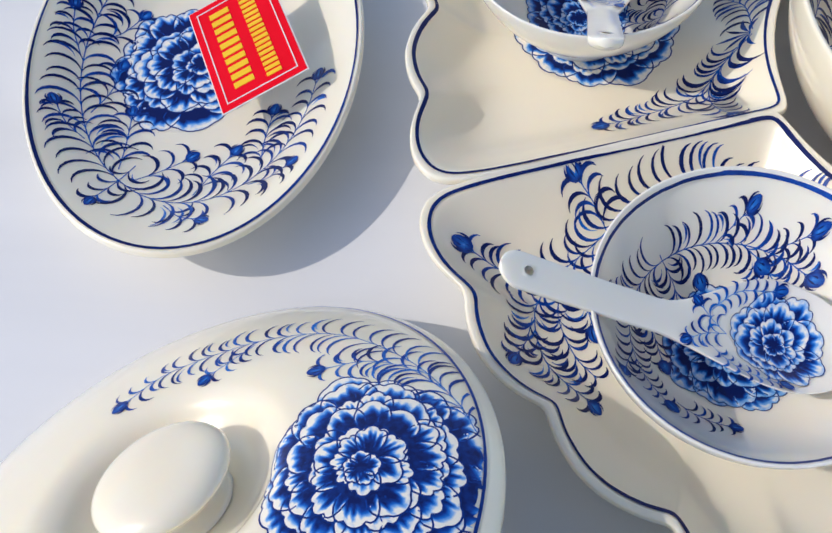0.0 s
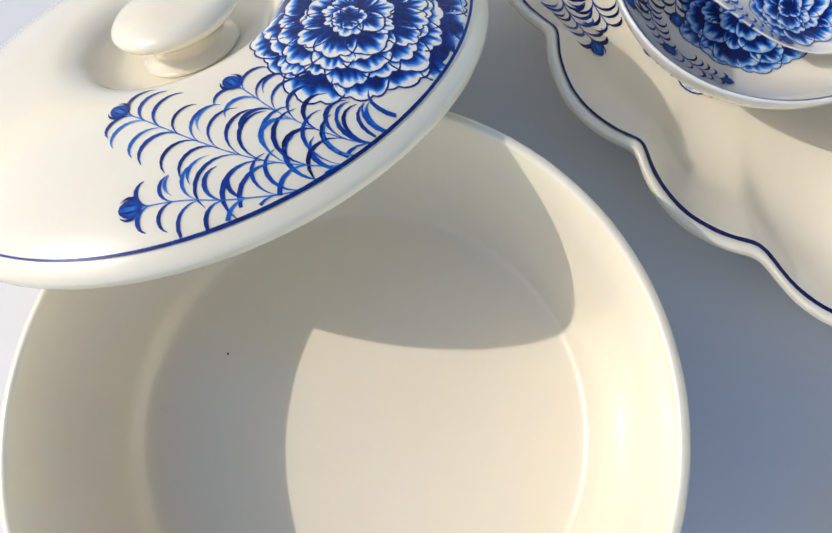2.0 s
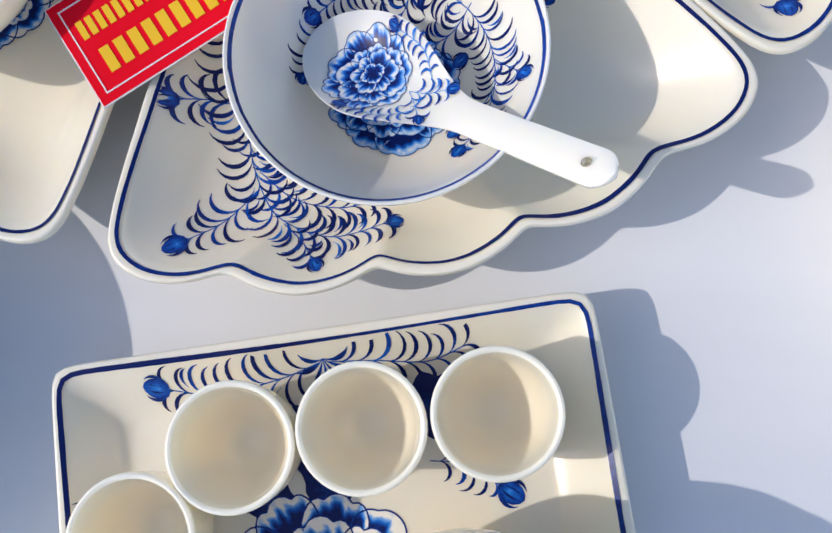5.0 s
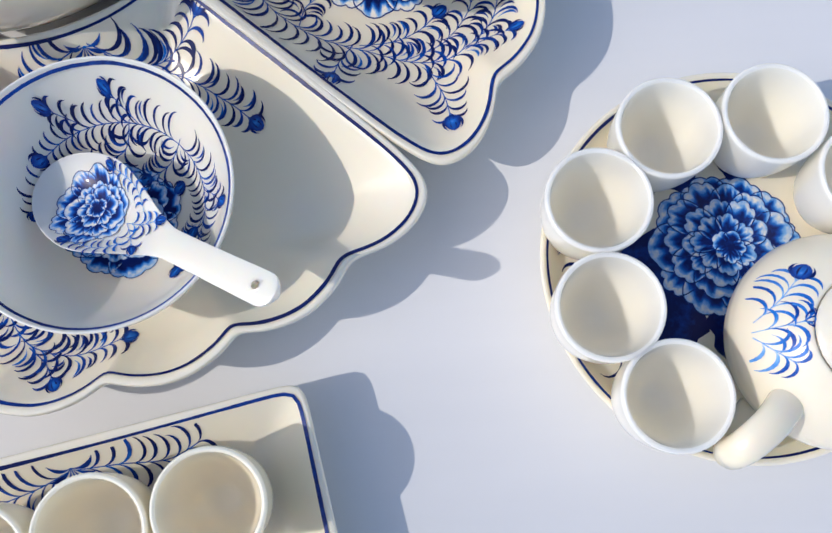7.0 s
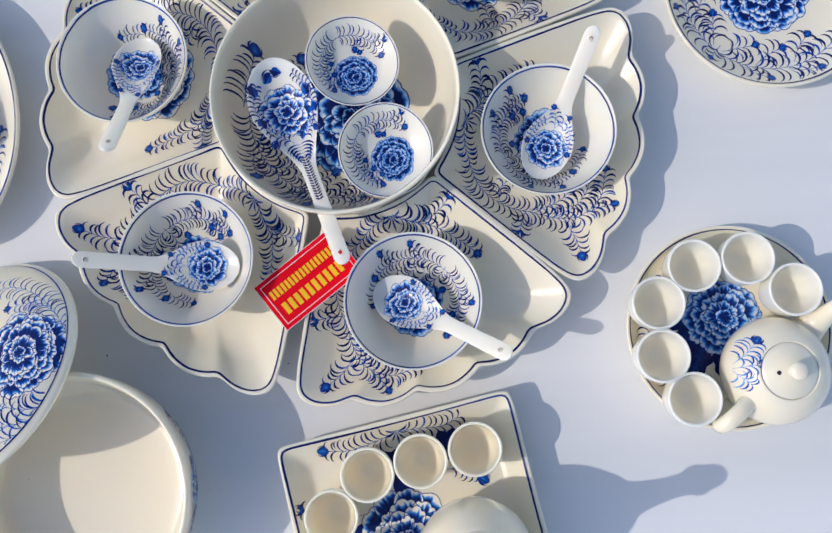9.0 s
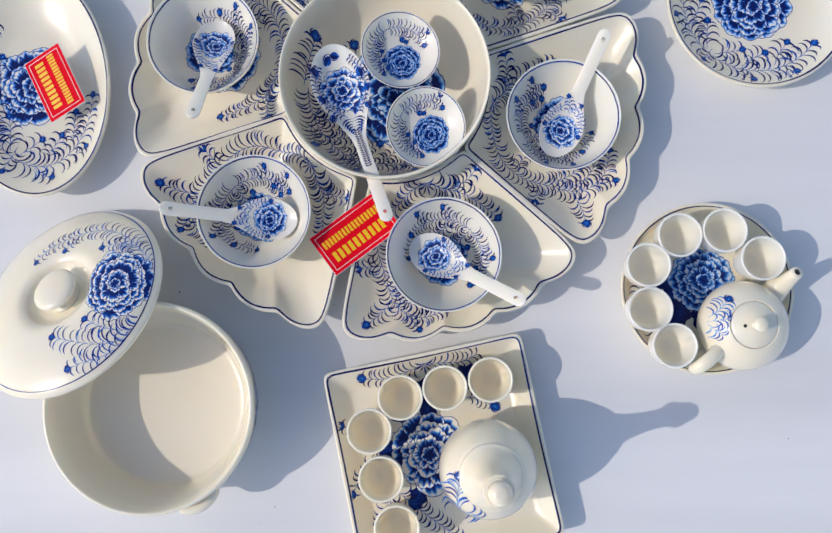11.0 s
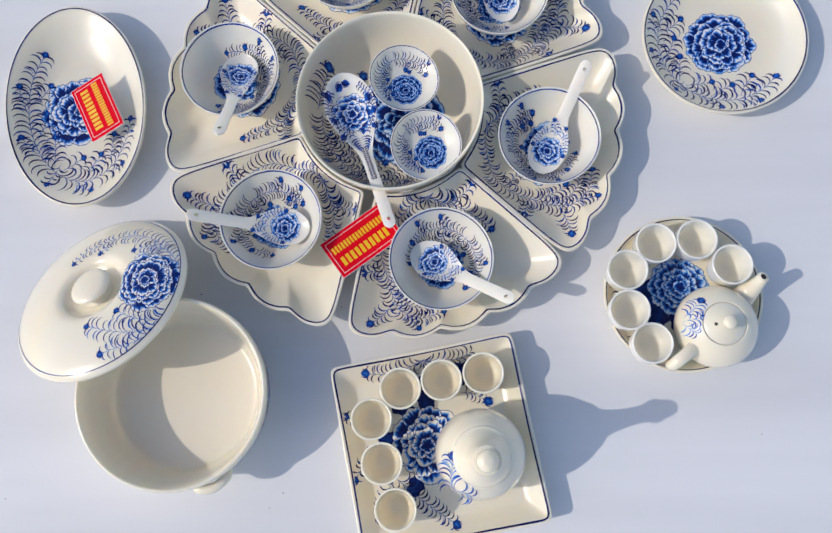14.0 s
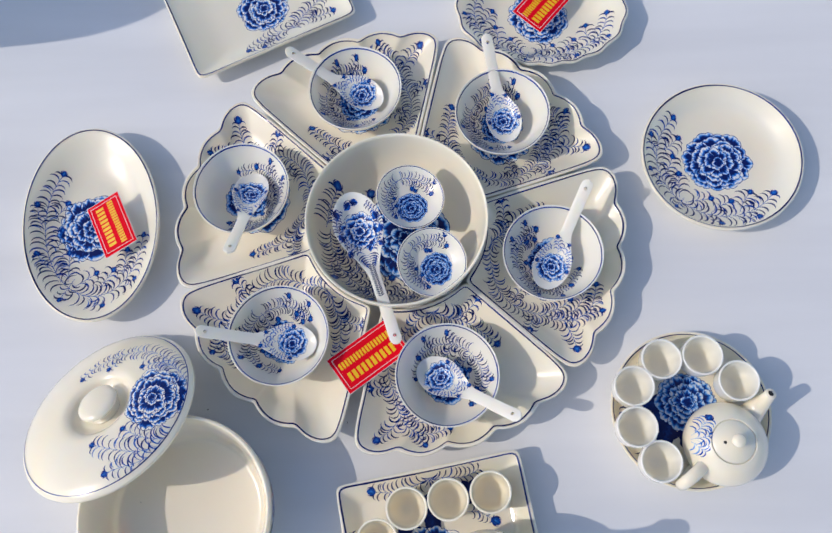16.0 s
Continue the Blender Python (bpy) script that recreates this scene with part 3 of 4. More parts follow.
# ---- the middle bowl, with what lies in it ----
def serving_bowl(m):
    ob = thing("serving_bowl", m, "large cream porcelain bowl painted inside with peony and ferns", "bowl")
    d = Dish(circle(0.1075), [(0, 0.010), (0.30, 0.0105), (0.55, 0.014), (0.74, 0.024), (0.86, 0.040), (0.93, 0.058), (0.970, 0.0735)],
             [(0.970, 0.0735), (0.985, 0.0755), (1.0, 0.074), (0.985, 0.060), (0.93, 0.040), (0.80, 0.020), (0.60, 0.008), (0.58, 0.0), (0.54, 0.0), (0.52, 0.004)], 112)
    d.body("body", CREAM, ob)
    rim_line(d, ob, 0.0018, 0.0013, 0.05)
    p = Paint(41)
    arc = lambda r, a, b, n=8: [(r * math.cos(radians(a + (b - a) * i / n)), r * math.sin(radians(a + (b - a) * i / n))) for i in range(n + 1)]
    p.fern(arc(0.084, 178, 318, 14), 0.0110, 0.0042, 0.0012, bud=0.009, wash=-0.06)
    p.fern([(-0.088, 0.004), (-0.084, 0.026), (-0.076, 0.050)], 0.0105, 0.0042, 0.0012, bud=0.009, wash=-0.06)
    p.fern([(-0.086, 0.010), (-0.062, 0.032), (-0.040, 0.050)], 0.0105, 0.0042, 0.0012, bud=0.010, wash=-0.06)
    for c, r in ((196, 0.056), (216, 0.058), (238, 0.060), (262, 0.062), (288, 0.064)):
        p.fern([arc(0.086, c, c + 1, 1)[0], arc(0.074, c + 8, c, 1)[0], arc(r, c + 20, c, 1)[0]], 0.0095, 0.0042, 0.0012, bud=0.008, wash=-0.06)
    for c in (205, 235, 270):
        p.fern([arc(0.088, c, c + 1, 1)[0], arc(0.093, c + 7, c, 1)[0], arc(0.097, c + 15, c, 1)[0]], 0.009, 0.0045, 0.0011, bud=0.007, wash=-0.06)
    p.lay("painted_fern", d, ob)
    p = Paint(42)
    p.peony(0.006, -0.002, 0.060, (10, 10, 9, 8, 6, 4), dense=-0.32, pale=0.85)
    p.lay("painted_peony", d, ob)
    return ob


serving_bowl(pose(CENTRE[0], 0.3465, 0.0008))


def sauce_dish(m):
    ob = thing("sauce_dish", m, "small white sauce dish painted with a blue peony and fern", "dish", "sauce dishes in the middle bowl")
    d = Dish(circle(0.0405), [(0, 0.006), (0.35, 0.0065), (0.62, 0.0095), (0.84, 0.0165), (0.97, 0.0225)],
             [(0.97, 0.0225), (0.99, 0.0232), (1.0, 0.0222), (0.92, 0.0150), (0.72, 0.0060), (0.54, 0.0), (0.48, 0.0), (0.46, 0.002)], 64)
    d.body("body", WHITE, ob)
    rim_line(d, ob, 0.001, 0.0009, 0.1)
    p = Paint(51)
    arc = lambda r, a, b, n=7: [(r * math.cos(radians(a + (b - a) * i / n)), r * math.sin(radians(a + (b - a) * i / n))) for i in range(n + 1)]
    p.fern(arc(0.0275, 135, 250), 0.0072, 0.0032, 0.0007, bud=0.005)
    p.fern(arc(0.0280, 140, 45), 0.0072, 0.0032, 0.0007, bud=0.005)
    for c, r in ((105, 0.018), (165, 0.019), (200, 0.018), (228, 0.020)):
        w = 14 if c > 135 else -14
        p.fern([arc(0.0275, c, c + 1, 1)[0], arc(0.0235, c + w * 0.6, c, 1)[0], arc(r, c + w * 1.4, c, 1)[0]], 0.0060, 0.0030, 0.0007, bud=0.0045, wash=0.2)
    p.fern([arc(0.0275, 75, 76, 1)[0], arc(0.031, 66, 67, 1)[0], arc(0.035, 58, 59, 1)[0]], 0.005, 0.003, 0.0007, bud=0.0045)
    p.spray(-0.004, 0.019, -0.8, 0.005)
    p.lay("painted_fern", d, ob)
    p = Paint(52)
    p.peony(0.006, -0.006, 0.0195, (11, 10, 9, 7, 5, 3), dense=-0.15, pale=0.84)
    p.lay("painted_peony", d, ob)
    return ob


dish = sauce_dish(pose(-0.0445, 0.372, 0.052, -4, 10, -20))
copy_thing(dish, pose(-0.0192, 0.2945, 0.050, 8, 8, 10))


LADLE = (0.086, 0.058, 0.190, 0.020, 0.018, 0.0155)


def ladle(m):
    ob = thing("ladle", m, "white porcelain ladle with a blue painted bowl and stem", "ladle")
    s = Spoon(*LADLE)
    s.body(WHITE, ob)
    p = Paint(61)
    p.peony(0.002, 0.0, 0.0240, (8, 7, 6, 4), dense=0.0, pale=0.95)
    for a in (1, -1):
        p.fern([(0.030, 0.004 * a), (0.014, 0.0190 * a), (-0.008, 0.0245 * a), (-0.026, 0.0170 * a)], 0.0060, 0.0034, 0.0009, wash=0.1)
    for x, y, a, size in ((-0.031, 0.008, 4.2, 0.009), (-0.027, -0.010, 2.2, 0.010), (-0.016, -0.0215, 3.0, 0.010), (0.002, -0.0245, 0.2, 0.009), (-0.014, 0.0215, 0.1, 0.010), (0.004, 0.0240, 0.0, 0.009), (0.024, -0.0165, -0.6, 0.008), (0.022, 0.0175, 0.4, 0.008), (0.029, 0.004, 2.6, 0.007)):
        for turn, long, bend, wide, wash in ((0.5, 1.25, -1.3, 0.42, 0.0), (-0.5, 1.1, 1.3, 0.36, 0.22), (0.0, 0.8, 0.5, 0.30, -0.1), (1.0, 1.5, -2.0, 0.10, 0.1)):
            p.crescent(x, y, a + turn, size * long, bend, size * wide, wash, 0.0004 + 0.00003 * wide)
    for a in (0.5, 1.6, 2.7, 3.8, 4.9):
        p.crescent(0.004 + 0.022 * math.cos(a), 0.022 * math.sin(a), a + 1.2, 0.018, 1.7, 0.0009, 0.05)
    for k in range(5):
        x, h = 0.033 + 0.0028 * k, 0.0105 - 0.0013 * k
        for side in (1, -1):
            p.crescent(x, 0.0, side * 1.9, h * 1.5, -side * 1.9, 0.0016, 0.02)
            p.crescent(x + 0.0012, side * h * 0.5, side * 1.1, h * 0.9, -side * 2.2, 0.0013, 0.2)
    for k in range(17):
        x = 0.046 + 0.0025 * k
        for side in (1, -1):
            p.ribbon([(x, side * 0.0003), (x - 0.0008, side * 0.0016), (x - 0.0019, side * 0.0034)], [0.0010, 0.0015, 0.0008], 0.02)
    p.lay("painted_peony", s, ob)
    return ob


ladle(spoon_pose((-0.112, 0.369, 0.077), (-0.0575, 0.2045, 0.074), LADLE))


# ---- red cards ----
def card(m, w=0.085, h=0.048):
    ob = thing("business_card", m, "red printed card with yellow lettering and white border line", "card", "red cards on the crockery")

    def plate(name, x0, y0, x1, y1, z, mat, thick=0.0003):
        bm = bmesh.new()
        bmesh.ops.create_cube(bm, size=1)
        for v in bm.verts:
            v.co = Vector(((x0 + x1) / 2 + v.co.x * (x1 - x0), (y0 + y1) / 2 + v.co.y * (y1 - y0), z + v.co.z * thick))
        return part(name, bm, mat, ob, smooth=False)

    plate("card_stock", -w / 2, -h / 2, w / 2, h / 2, 0, PAPER, 0.0005)
    plate("red_print", -w / 2 + 0.0006, -h / 2 + 0.0006, w / 2 - 0.0006, h / 2 - 0.0006, 0.0004, RED, 0.0002)
    a, b, t = w / 2 - 0.0042, h / 2 - 0.0042, 0.00055
    for x0, y0, x1, y1 in ((-a, -b, a, -b + t), (-a, b - t, a, b), (-a, -b + t, -a + t, b - t), (a - t, -b + t, a, b - t)):
        plate("border_line", x0, y0, x1, y1, 0.00065, PAPER)
    for n, x0, x1, y0, y1 in ((17, -0.41, 0.41, 0.08, 0.25), (10, -0.38, 0.38, -0.28, -0.05)):
        step = (x1 - x0) * w / n
        for k in range(n):
            plate("text_bar", x0 * w + k * step, y0 * h, x0 * w + k * step + step * 0.66, y1 * h, 0.00065, YELLOW)
    return ob


card(pose(-0.0905, 0.1895, 0.0400, 3, 0, 36))
tagged(card(pose(-0.4135, 0.3590, 0.0300, 14, 0, -64), 0.0725, 0.0475), "red printed card with yellow lettering lying in the oval platter")
tagged(card(pose(0.134, 0.663, 0.0290, 6, 0, 50), 0.0725, 0.0475), "red printed card with yellow lettering on the wavy platter")


# ---- square tray with cups and a bottle ----
def square_tray(m):
    ob = thing("square_tray", m, "square cream porcelain tray painted with a blue peony", "tray")
    d = Dish(box_outline(0.1055, 0.1055, 30), [(0, 0.006), (0.45, 0.006), (0.72, 0.0065), (0.80, 0.0085), (0.88, 0.0150), (0.955, 0.0225), (0.975, 0.0235)],
             [(0.975, 0.0235), (0.993, 0.0235), (1.0, 0.0220), (0.985, 0.0190), (0.90, 0.0100), (0.80, 0.0015), (0.78, 0.0)], 240)
    d.body("body", CREAM, ob)
    rim_line(d, ob, 0.0043, 0.0015, 0.02)
    p = Paint(71)
    p.tuft(0.0, 0.0945, radians(-90), 0.013)
    p.fern([(-0.002, 0.093), (-0.02, 0.089), (-0.045, 0.087), (-0.062, 0.091)], 0.0118, 0.0050, 0.0011, bud=0.009)
    p.fern([(0.002, 0.093), (0.02, 0.091), (0.04, 0.088), (0.056, 0.092)], 0.0118, 0.0050, 0.0011)
    p.fern([(-0.045, 0.030), (-0.065, 0.030), (-0.080, 0.040), (-0.094, 0.047)], 0.0112, 0.0050, 0.0011, bud=0.008)
    p.fern([(-0.045, 0.0), (-0.07, 0.002), (-0.085, -0.006), (-0.097, -0.018)], 0.0112, 0.0050, 0.0011, bud=0.009)
    p.fern([(-0.056, -0.028), (-0.040, -0.0476), (-0.02, -0.070), (-0.002, -0.087)], 0.0118, 0.0050, 0.0011, bud=0.009)
    p.fern([(-0.056, -0.028), (-0.070, -0.045), (-0.080, -0.065)], 0.0105, 0.0050, 0.0011, bud=0.008)
    p.fern([(0.035, 0.050), (0.048, 0.047), (0.060, 0.0377)], 0.008, 0.0050, 0.001, bud=0.010)
    p.lay("painted_fern", d, ob)
    p = Paint(73)
    for x, y, a, l, w in ((-0.022, 0.034, 118, 0.044, 0.024), (-0.006, 0.036, 78, 0.046, 0.026), (0.022, 0.066, 8, 0.040, 0.024), (0.012, 0.066, 168, 0.040, 0.022),
                          (-0.036, 0.010, 160, 0.034, 0.020), (-0.038, -0.008, 190, 0.034, 0.020), (-0.026, -0.028, 228, 0.032, 0.018)):
        p.leaf(x, y, radians(a), l, w)
    p.lay("painted_leaf", d, ob)
    p = Paint(72)
    p.peony(-0.012, 0.002, 0.042, (10, 9, 8, 7, 5), dense=-0.08, pale=1.0)
    p.lay("painted_peony", d, ob)
    return ob


square_tray(pose(-0.004, -0.0385, 0.0008, 0, 0, 11.1))


def small_cup(m, name, label, group, glaze):
    ob = thing(name, m, label, "cup", group)
    part("body", lathe([(0, 0.0085), (0.0075, 0.0100), (0.0142, 0.0165), (0.0184, 0.0275), (0.0203, 0.0410), (0.0208, 0.0428), (0.0217, 0.0435), (0.0226, 0.0428), (0.0228, 0.0415), (0.0226, 0.038), (0.0217, 0.024), (0.0188, 0.010), (0.0130, 0.0030), (0.0, 0.0028)], 44), glaze, ob)
    part("foot_ring", lathe([(0.0105, 0.0032), (0.0130, 0.0032), (0.0127, 0.0), (0.0108, 0.0), (0.0105, 0.0032)], 36, 2), glaze, ob)
    return ob


cup = None
for x, y in ((-0.046, 0.021), (-0.001, 0.030), (0.045, 0.0375), (-0.0775, -0.012), (-0.066, -0.059), (-0.051, -0.107)):
    m = pose(x, y, 0.0075, 0, 0, 40 * x * 1000)
    cup = small_cup(m, "wine_cup", "small plain cream porcelain wine cup, empty", "wine cups on the square tray", THIN_CREAM) if cup is None else copy_thing(cup, m)
cup = None
for x, y in ((0.241, 0.181), (0.287, 0.185), (0.324, 0.156), (0.208, 0.151), (0.208, 0.106), (0.231, 0.069)):
    m = pose(x, y, 0.0075, 0, 0, 55 * x * 1000)
    cup = small_cup(m, "tea_cup", "small plain white porcelain tea cup, empty", "tea cups on the round tray", THIN_WHITE) if cup is None else copy_thing(cup, m)


def wine_bottle(m):
    ob = thing("wine_bottle", m, "round white porcelain wine bottle with slim neck and stopper", "bottle")
    prof = [(0, 0.002), (0.026, 0.0), (0.030, 0.002), (0.044, 0.022), (0.0485, 0.045), (0.044, 0.072), (0.034, 0.089), (0.0305, 0.0925), (0.030, 0.0955), (0.026, 0.0985), (0.017, 0.112), (0.0120, 0.130), (0.0095, 0.150), (0.0105, 0.162), (0.0135, 0.168), (0.012, 0.1695), (0.0, 0.1695)]
    part("body", lathe(prof, 56), CREAM, ob)
    part("stopper", lathe([(0, 0.165), (0.006, 0.165), (0.0075, 0.170), (0.0105, 0.176), (0.0095, 0.183), (0.005, 0.187), (0, 0.1875)], 28), CREAM, ob)

    class Shoulder:
        """The upper half of the belly, seen from above."""

        def at(self, x, y, lift):
            r = math.hypot(x, y)
            z = float(np.interp(r, [0.030, 0.034, 0.044, 0.0475, 0.0485], [0.093, 0.089, 0.072, 0.056, 0.045]))
            return Vector((x, y, z)) + Vector((x / r * 0.8, y / r * 0.8, 0.6)) * (lift + 0.0006)

    p = Paint(75)
    p.fern([(-0.026, -0.038), (-0.031, -0.028), (-0.031, -0.016), (-0.030, -0.004)], 0.014, 0.0042, 0.0011, bud=0.008, wash=0.32)
    p.fern([(-0.028, -0.035), (-0.020, -0.036), (-0.012, -0.040)], 0.012, 0.0042, 0.0011, wash=0.32)
    p.lay("painted_sprig", Shoulder(), ob)
    return ob


# Added out of view, only to throw the round shadow across the sheet's far-left corner.
def unseen_shadow_caster(m):
    ob = thing("unseen_shadow_caster", m, "unseen vase-shaped shadow caster, added out of view beyond the plates", "vase")
    part("body", lathe([(0, 0.004), (0.055, 0.0), (0.065, 0.01), (0.090, 0.12), (0.118, 0.26), (0.130, 0.36), (0.118, 0.42), (0.085, 0.45), (0.080, 0.46), (0.076, 0.455), (0.10, 0.40), (0.08, 0.10), (0, 0.02)], 64), CREAM, ob)
    return ob


unseen_shadow_caster(pose(-0.93, 0.685, 0.0008))
wine_bottle(pose(0.0400, -0.0490, 0.0075, 0, 0, 0))


# ---- round tray with cups and teapot ----
def round_tray(m):
    ob = thing("round_tray", m, "round cream porcelain tray painted with a blue peony", "tray")
    d = Dish(circle(0.0905), [(0, 0.006), (0.5, 0.006), (0.80, 0.0070), (0.90, 0.0105), (0.965, 0.0165)],
             [(0.965, 0.0165), (0.985, 0.0175), (1.0, 0.0165), (0.97, 0.0100), (0.86, 0.0020), (0.82, 0.0)], 112)
    d.body("body", CREAM, ob)
    rim_line(d, ob, 0.0032, 0.0009, 0.0)
    p = Paint(81)
    arc = lambda r, a, b, n=8: [(r * math.cos(radians(a + (b - a) * i / n)), r * math.sin(radians(a + (b - a) * i / n))) for i in range(n + 1)]
    p.fern(arc(0.068, 200, 130), 0.012, 0.005, 0.001, bud=0.007)
    p.fern(arc(0.068, 195, 245), 0.012, 0.005, 0.001, bud=0.007)
    p.fern(arc(0.060, 150, 90), 0.012, 0.005, 0.001, bud=0.007)
    p.lay("painted_fern", d, ob)
    p = Paint(83)
    for x, y, a, l, w in ((-0.020, 0.008, 172, 0.036, 0.020), (-0.022, 0.000, 202, 0.036, 0.022), (-0.018, -0.008, 238, 0.040, 0.022), (-0.006, -0.012, 268, 0.036, 0.020),
                          (-0.012, 0.034, 118, 0.026, 0.015), (0.008, 0.036, 84, 0.026, 0.014)):
        p.leaf(x, y, radians(a), l, w)
    p.lay("painted_leaf", d, ob)
    p = Paint(82)
    p.peony(0.000, 0.010, 0.035, (11, 10, 9, 7, 5), dense=0.0, pale=0.85)
    p.lay("painted_peony", d, ob)
    return ob


round_tray(pose(0.277, 0.1285, 0.0008))


def teapot(m):
    ob = thing("teapot", m, "white porcelain teapot with blue sprig and knobbed lid", "teapot")
    d = Dish(circle(0.046), [(0, 0.066), (0.40, 0.066), (0.49, 0.0655), (0.52, 0.0675), (0.56, 0.0670), (0.70, 0.0610), (0.86, 0.0500), (0.97, 0.0390), (1.0, 0.0310)],
             [(1.0, 0.0310), (0.97, 0.0200), (0.86, 0.0080), (0.68, 0.0020), (0.66, 0.0)], 80)
    d.body("body", CREAM, ob)
    lid = part("lid", lathe([(0, 0.0765), (0.006, 0.0760), (0.013, 0.0735), (0.0195, 0.0700), (0.0222, 0.0680), (0.0222, 0.0665), (0.010, 0.0662), (0, 0.0662)], 40), CREAM, ob)
    part("knob", lathe([(0, 0.0925), (0.0042, 0.0915), (0.0072, 0.0880), (0.0062, 0.0835), (0.0040, 0.0790), (0.0050, 0.0755), (0, 0.0745)], 28), CREAM, lid)
    hole = part("vent_hole", lathe([(0, 0.0), (0.0016, 0.0), (0.0016, -0.0006), (0, -0.0006)], 16, 2), DARK, lid)
    hole.matrix_basis = pose(-0.0115, -0.001, 0.0748, 0, -12, 0)
    part("spout", tube([(0.030, 0.030, 0.022), (0.040, 0.040, 0.030), (0.045, 0.0465, 0.045), (0.048, 0.052, 0.060)], [0.015, 0.0115, 0.0080, 0.0060], 20), CREAM, ob)
    tip = part("spout_opening", lathe([(0, 0.0), (0.0030, 0.0), (0.0030, -0.001), (0, -0.001)], 18, 2), DARK, ob)
    tip.matrix_basis = pose(0.0482, 0.0524, 0.0603, -22, 22, 0)
    part("handle", tube([(-0.030, -0.024, 0.046), (-0.040, -0.032, 0.053), (-0.050, -0.040, 0.050), (-0.053, -0.043, 0.036), (-0.044, -0.036, 0.020), (-0.034, -0.026, 0.014)], [0.0075, 0.0072, 0.0070, 0.0068, 0.0065, 0.0065], 18), CREAM, ob)
    p = Paint(91)
    p.fern([(-0.040, 0.008), (-0.032, 0.015), (-0.024, 0.0235)], 0.009, 0.0034, 0.0009, bud=0.007, wash=0.42)
    p.fern([(-0.041, 0.002), (-0.036, -0.004), (-0.030, -0.010)], 0.008, 0.0034, 0.0009, wash=0.42)
    p.fern([(-0.041, 0.004), (-0.033, 0.005), (-0.026, 0.006)], 0.009, 0.0034, 0.0009, bud=0.007, wash=0.42)
    p.lay("painted_sprig", d, ob)
    return ob


teapot(pose(0.3065, 0.0885, 0.0075) @ Matrix.Diagonal((1, 1, 0.80, 1)))


# ---- round, oval, oblong and scalloped plates ----
def side_plate(name, label, m, outline, n, rim_z, depth, paint):
    ob = thing(name, m, label, "plate")
    z = rim_z
    coupe = [(0, 0.007), (0.40, 0.0072), (0.60, 0.0088), (0.75, 0.0128), (0.88, z * 0.76), (0.95, z * 0.93), (0.978, z)]
    d = Dish(outline, coupe if depth < 0.015 else [(0, 0.007), (0.42, 0.0071), (0.54, 0.0085), (0.64, 0.0118), (0.74, z * 0.56), (0.85, z * 0.79), (0.94, z * 0.95), (0.978, z)],
             [(0.978, z), (0.992, z), (1.0, z - 0.0015), (0.985, z - 0.0045), (0.80, z * 0.50), (0.64, 0.0020), (0.62, 0.0)], n)
    d.body("body", CREAM, ob)
    rim_line(d, ob, 0.0028, 0.0013, 0.02)
    for title, p in paint:
        p.lay(title, d, ob)
    return ob


def arc_of(a, b, r, lo, hi, n=9):
    return [(a * r * math.cos(radians(lo + (hi - lo) * i / n)), b * r * math.sin(radians(lo + (hi - lo) * i / n))) for i in range(n + 1)]


def wreath(seed, a, b, turn, leaf, lo=0, hi=185, main=0.78):
    """Ferns along one side of a plate."""
    p = Paint(seed)
    mid = turn + (lo + hi) / 2
    q, o = arc_of(a, b, main, mid, mid + 1, 1)[0], arc_of(a, b, 0.95, mid, mid + 1, 1)[0]
    p.fern([(q[0] - 0.5 * (o[0] - q[0]), q[1] - 0.5 * (o[1] - q[1])), q, (q[0] + 0.6 * (o[0] - q[0]), q[1] + 0.6 * (o[1] - q[1]))], leaf * 0.5, leaf * 0.28, 0.0012, bud=leaf * 0.3)
    for end, way in ((turn + hi, 1), (turn + lo, -1)):
        p.fern(arc_of(a, b, main, mid - 2 * way, end), leaf * 0.86, leaf * 0.36, 0.0013, bud=leaf * 0.38)
        for f in (0.04, 0.32, 0.62):
            c = mid + (end - mid) * f
            p.fern([arc_of(a, b, main - 0.04, c, c + 1, 1)[0], arc_of(a, b, main - 0.15, c + 9 * way, c, 1)[0], arc_of(a, b, main - 0.205 - 0.03 * (f < 0.2), c + 21 * way, c, 1)[0]], leaf * 0.72, leaf * 0.34, 0.0012, bud=leaf * 0.38)
        for f in (0.22, 0.55):
            c = mid + (end - mid) * f
            p.fern([arc_of(a, b, main + 0.02, c, c + 1, 1)[0], arc_of(a, b, main + 0.08, c + 8 * way, c, 1)[0], arc_of(a, b, main + 0.11, c + 15 * way, c, 1)[0]], leaf * 0.5, leaf * 0.3, 0.0012, bud=leaf * 0.34)
    return p


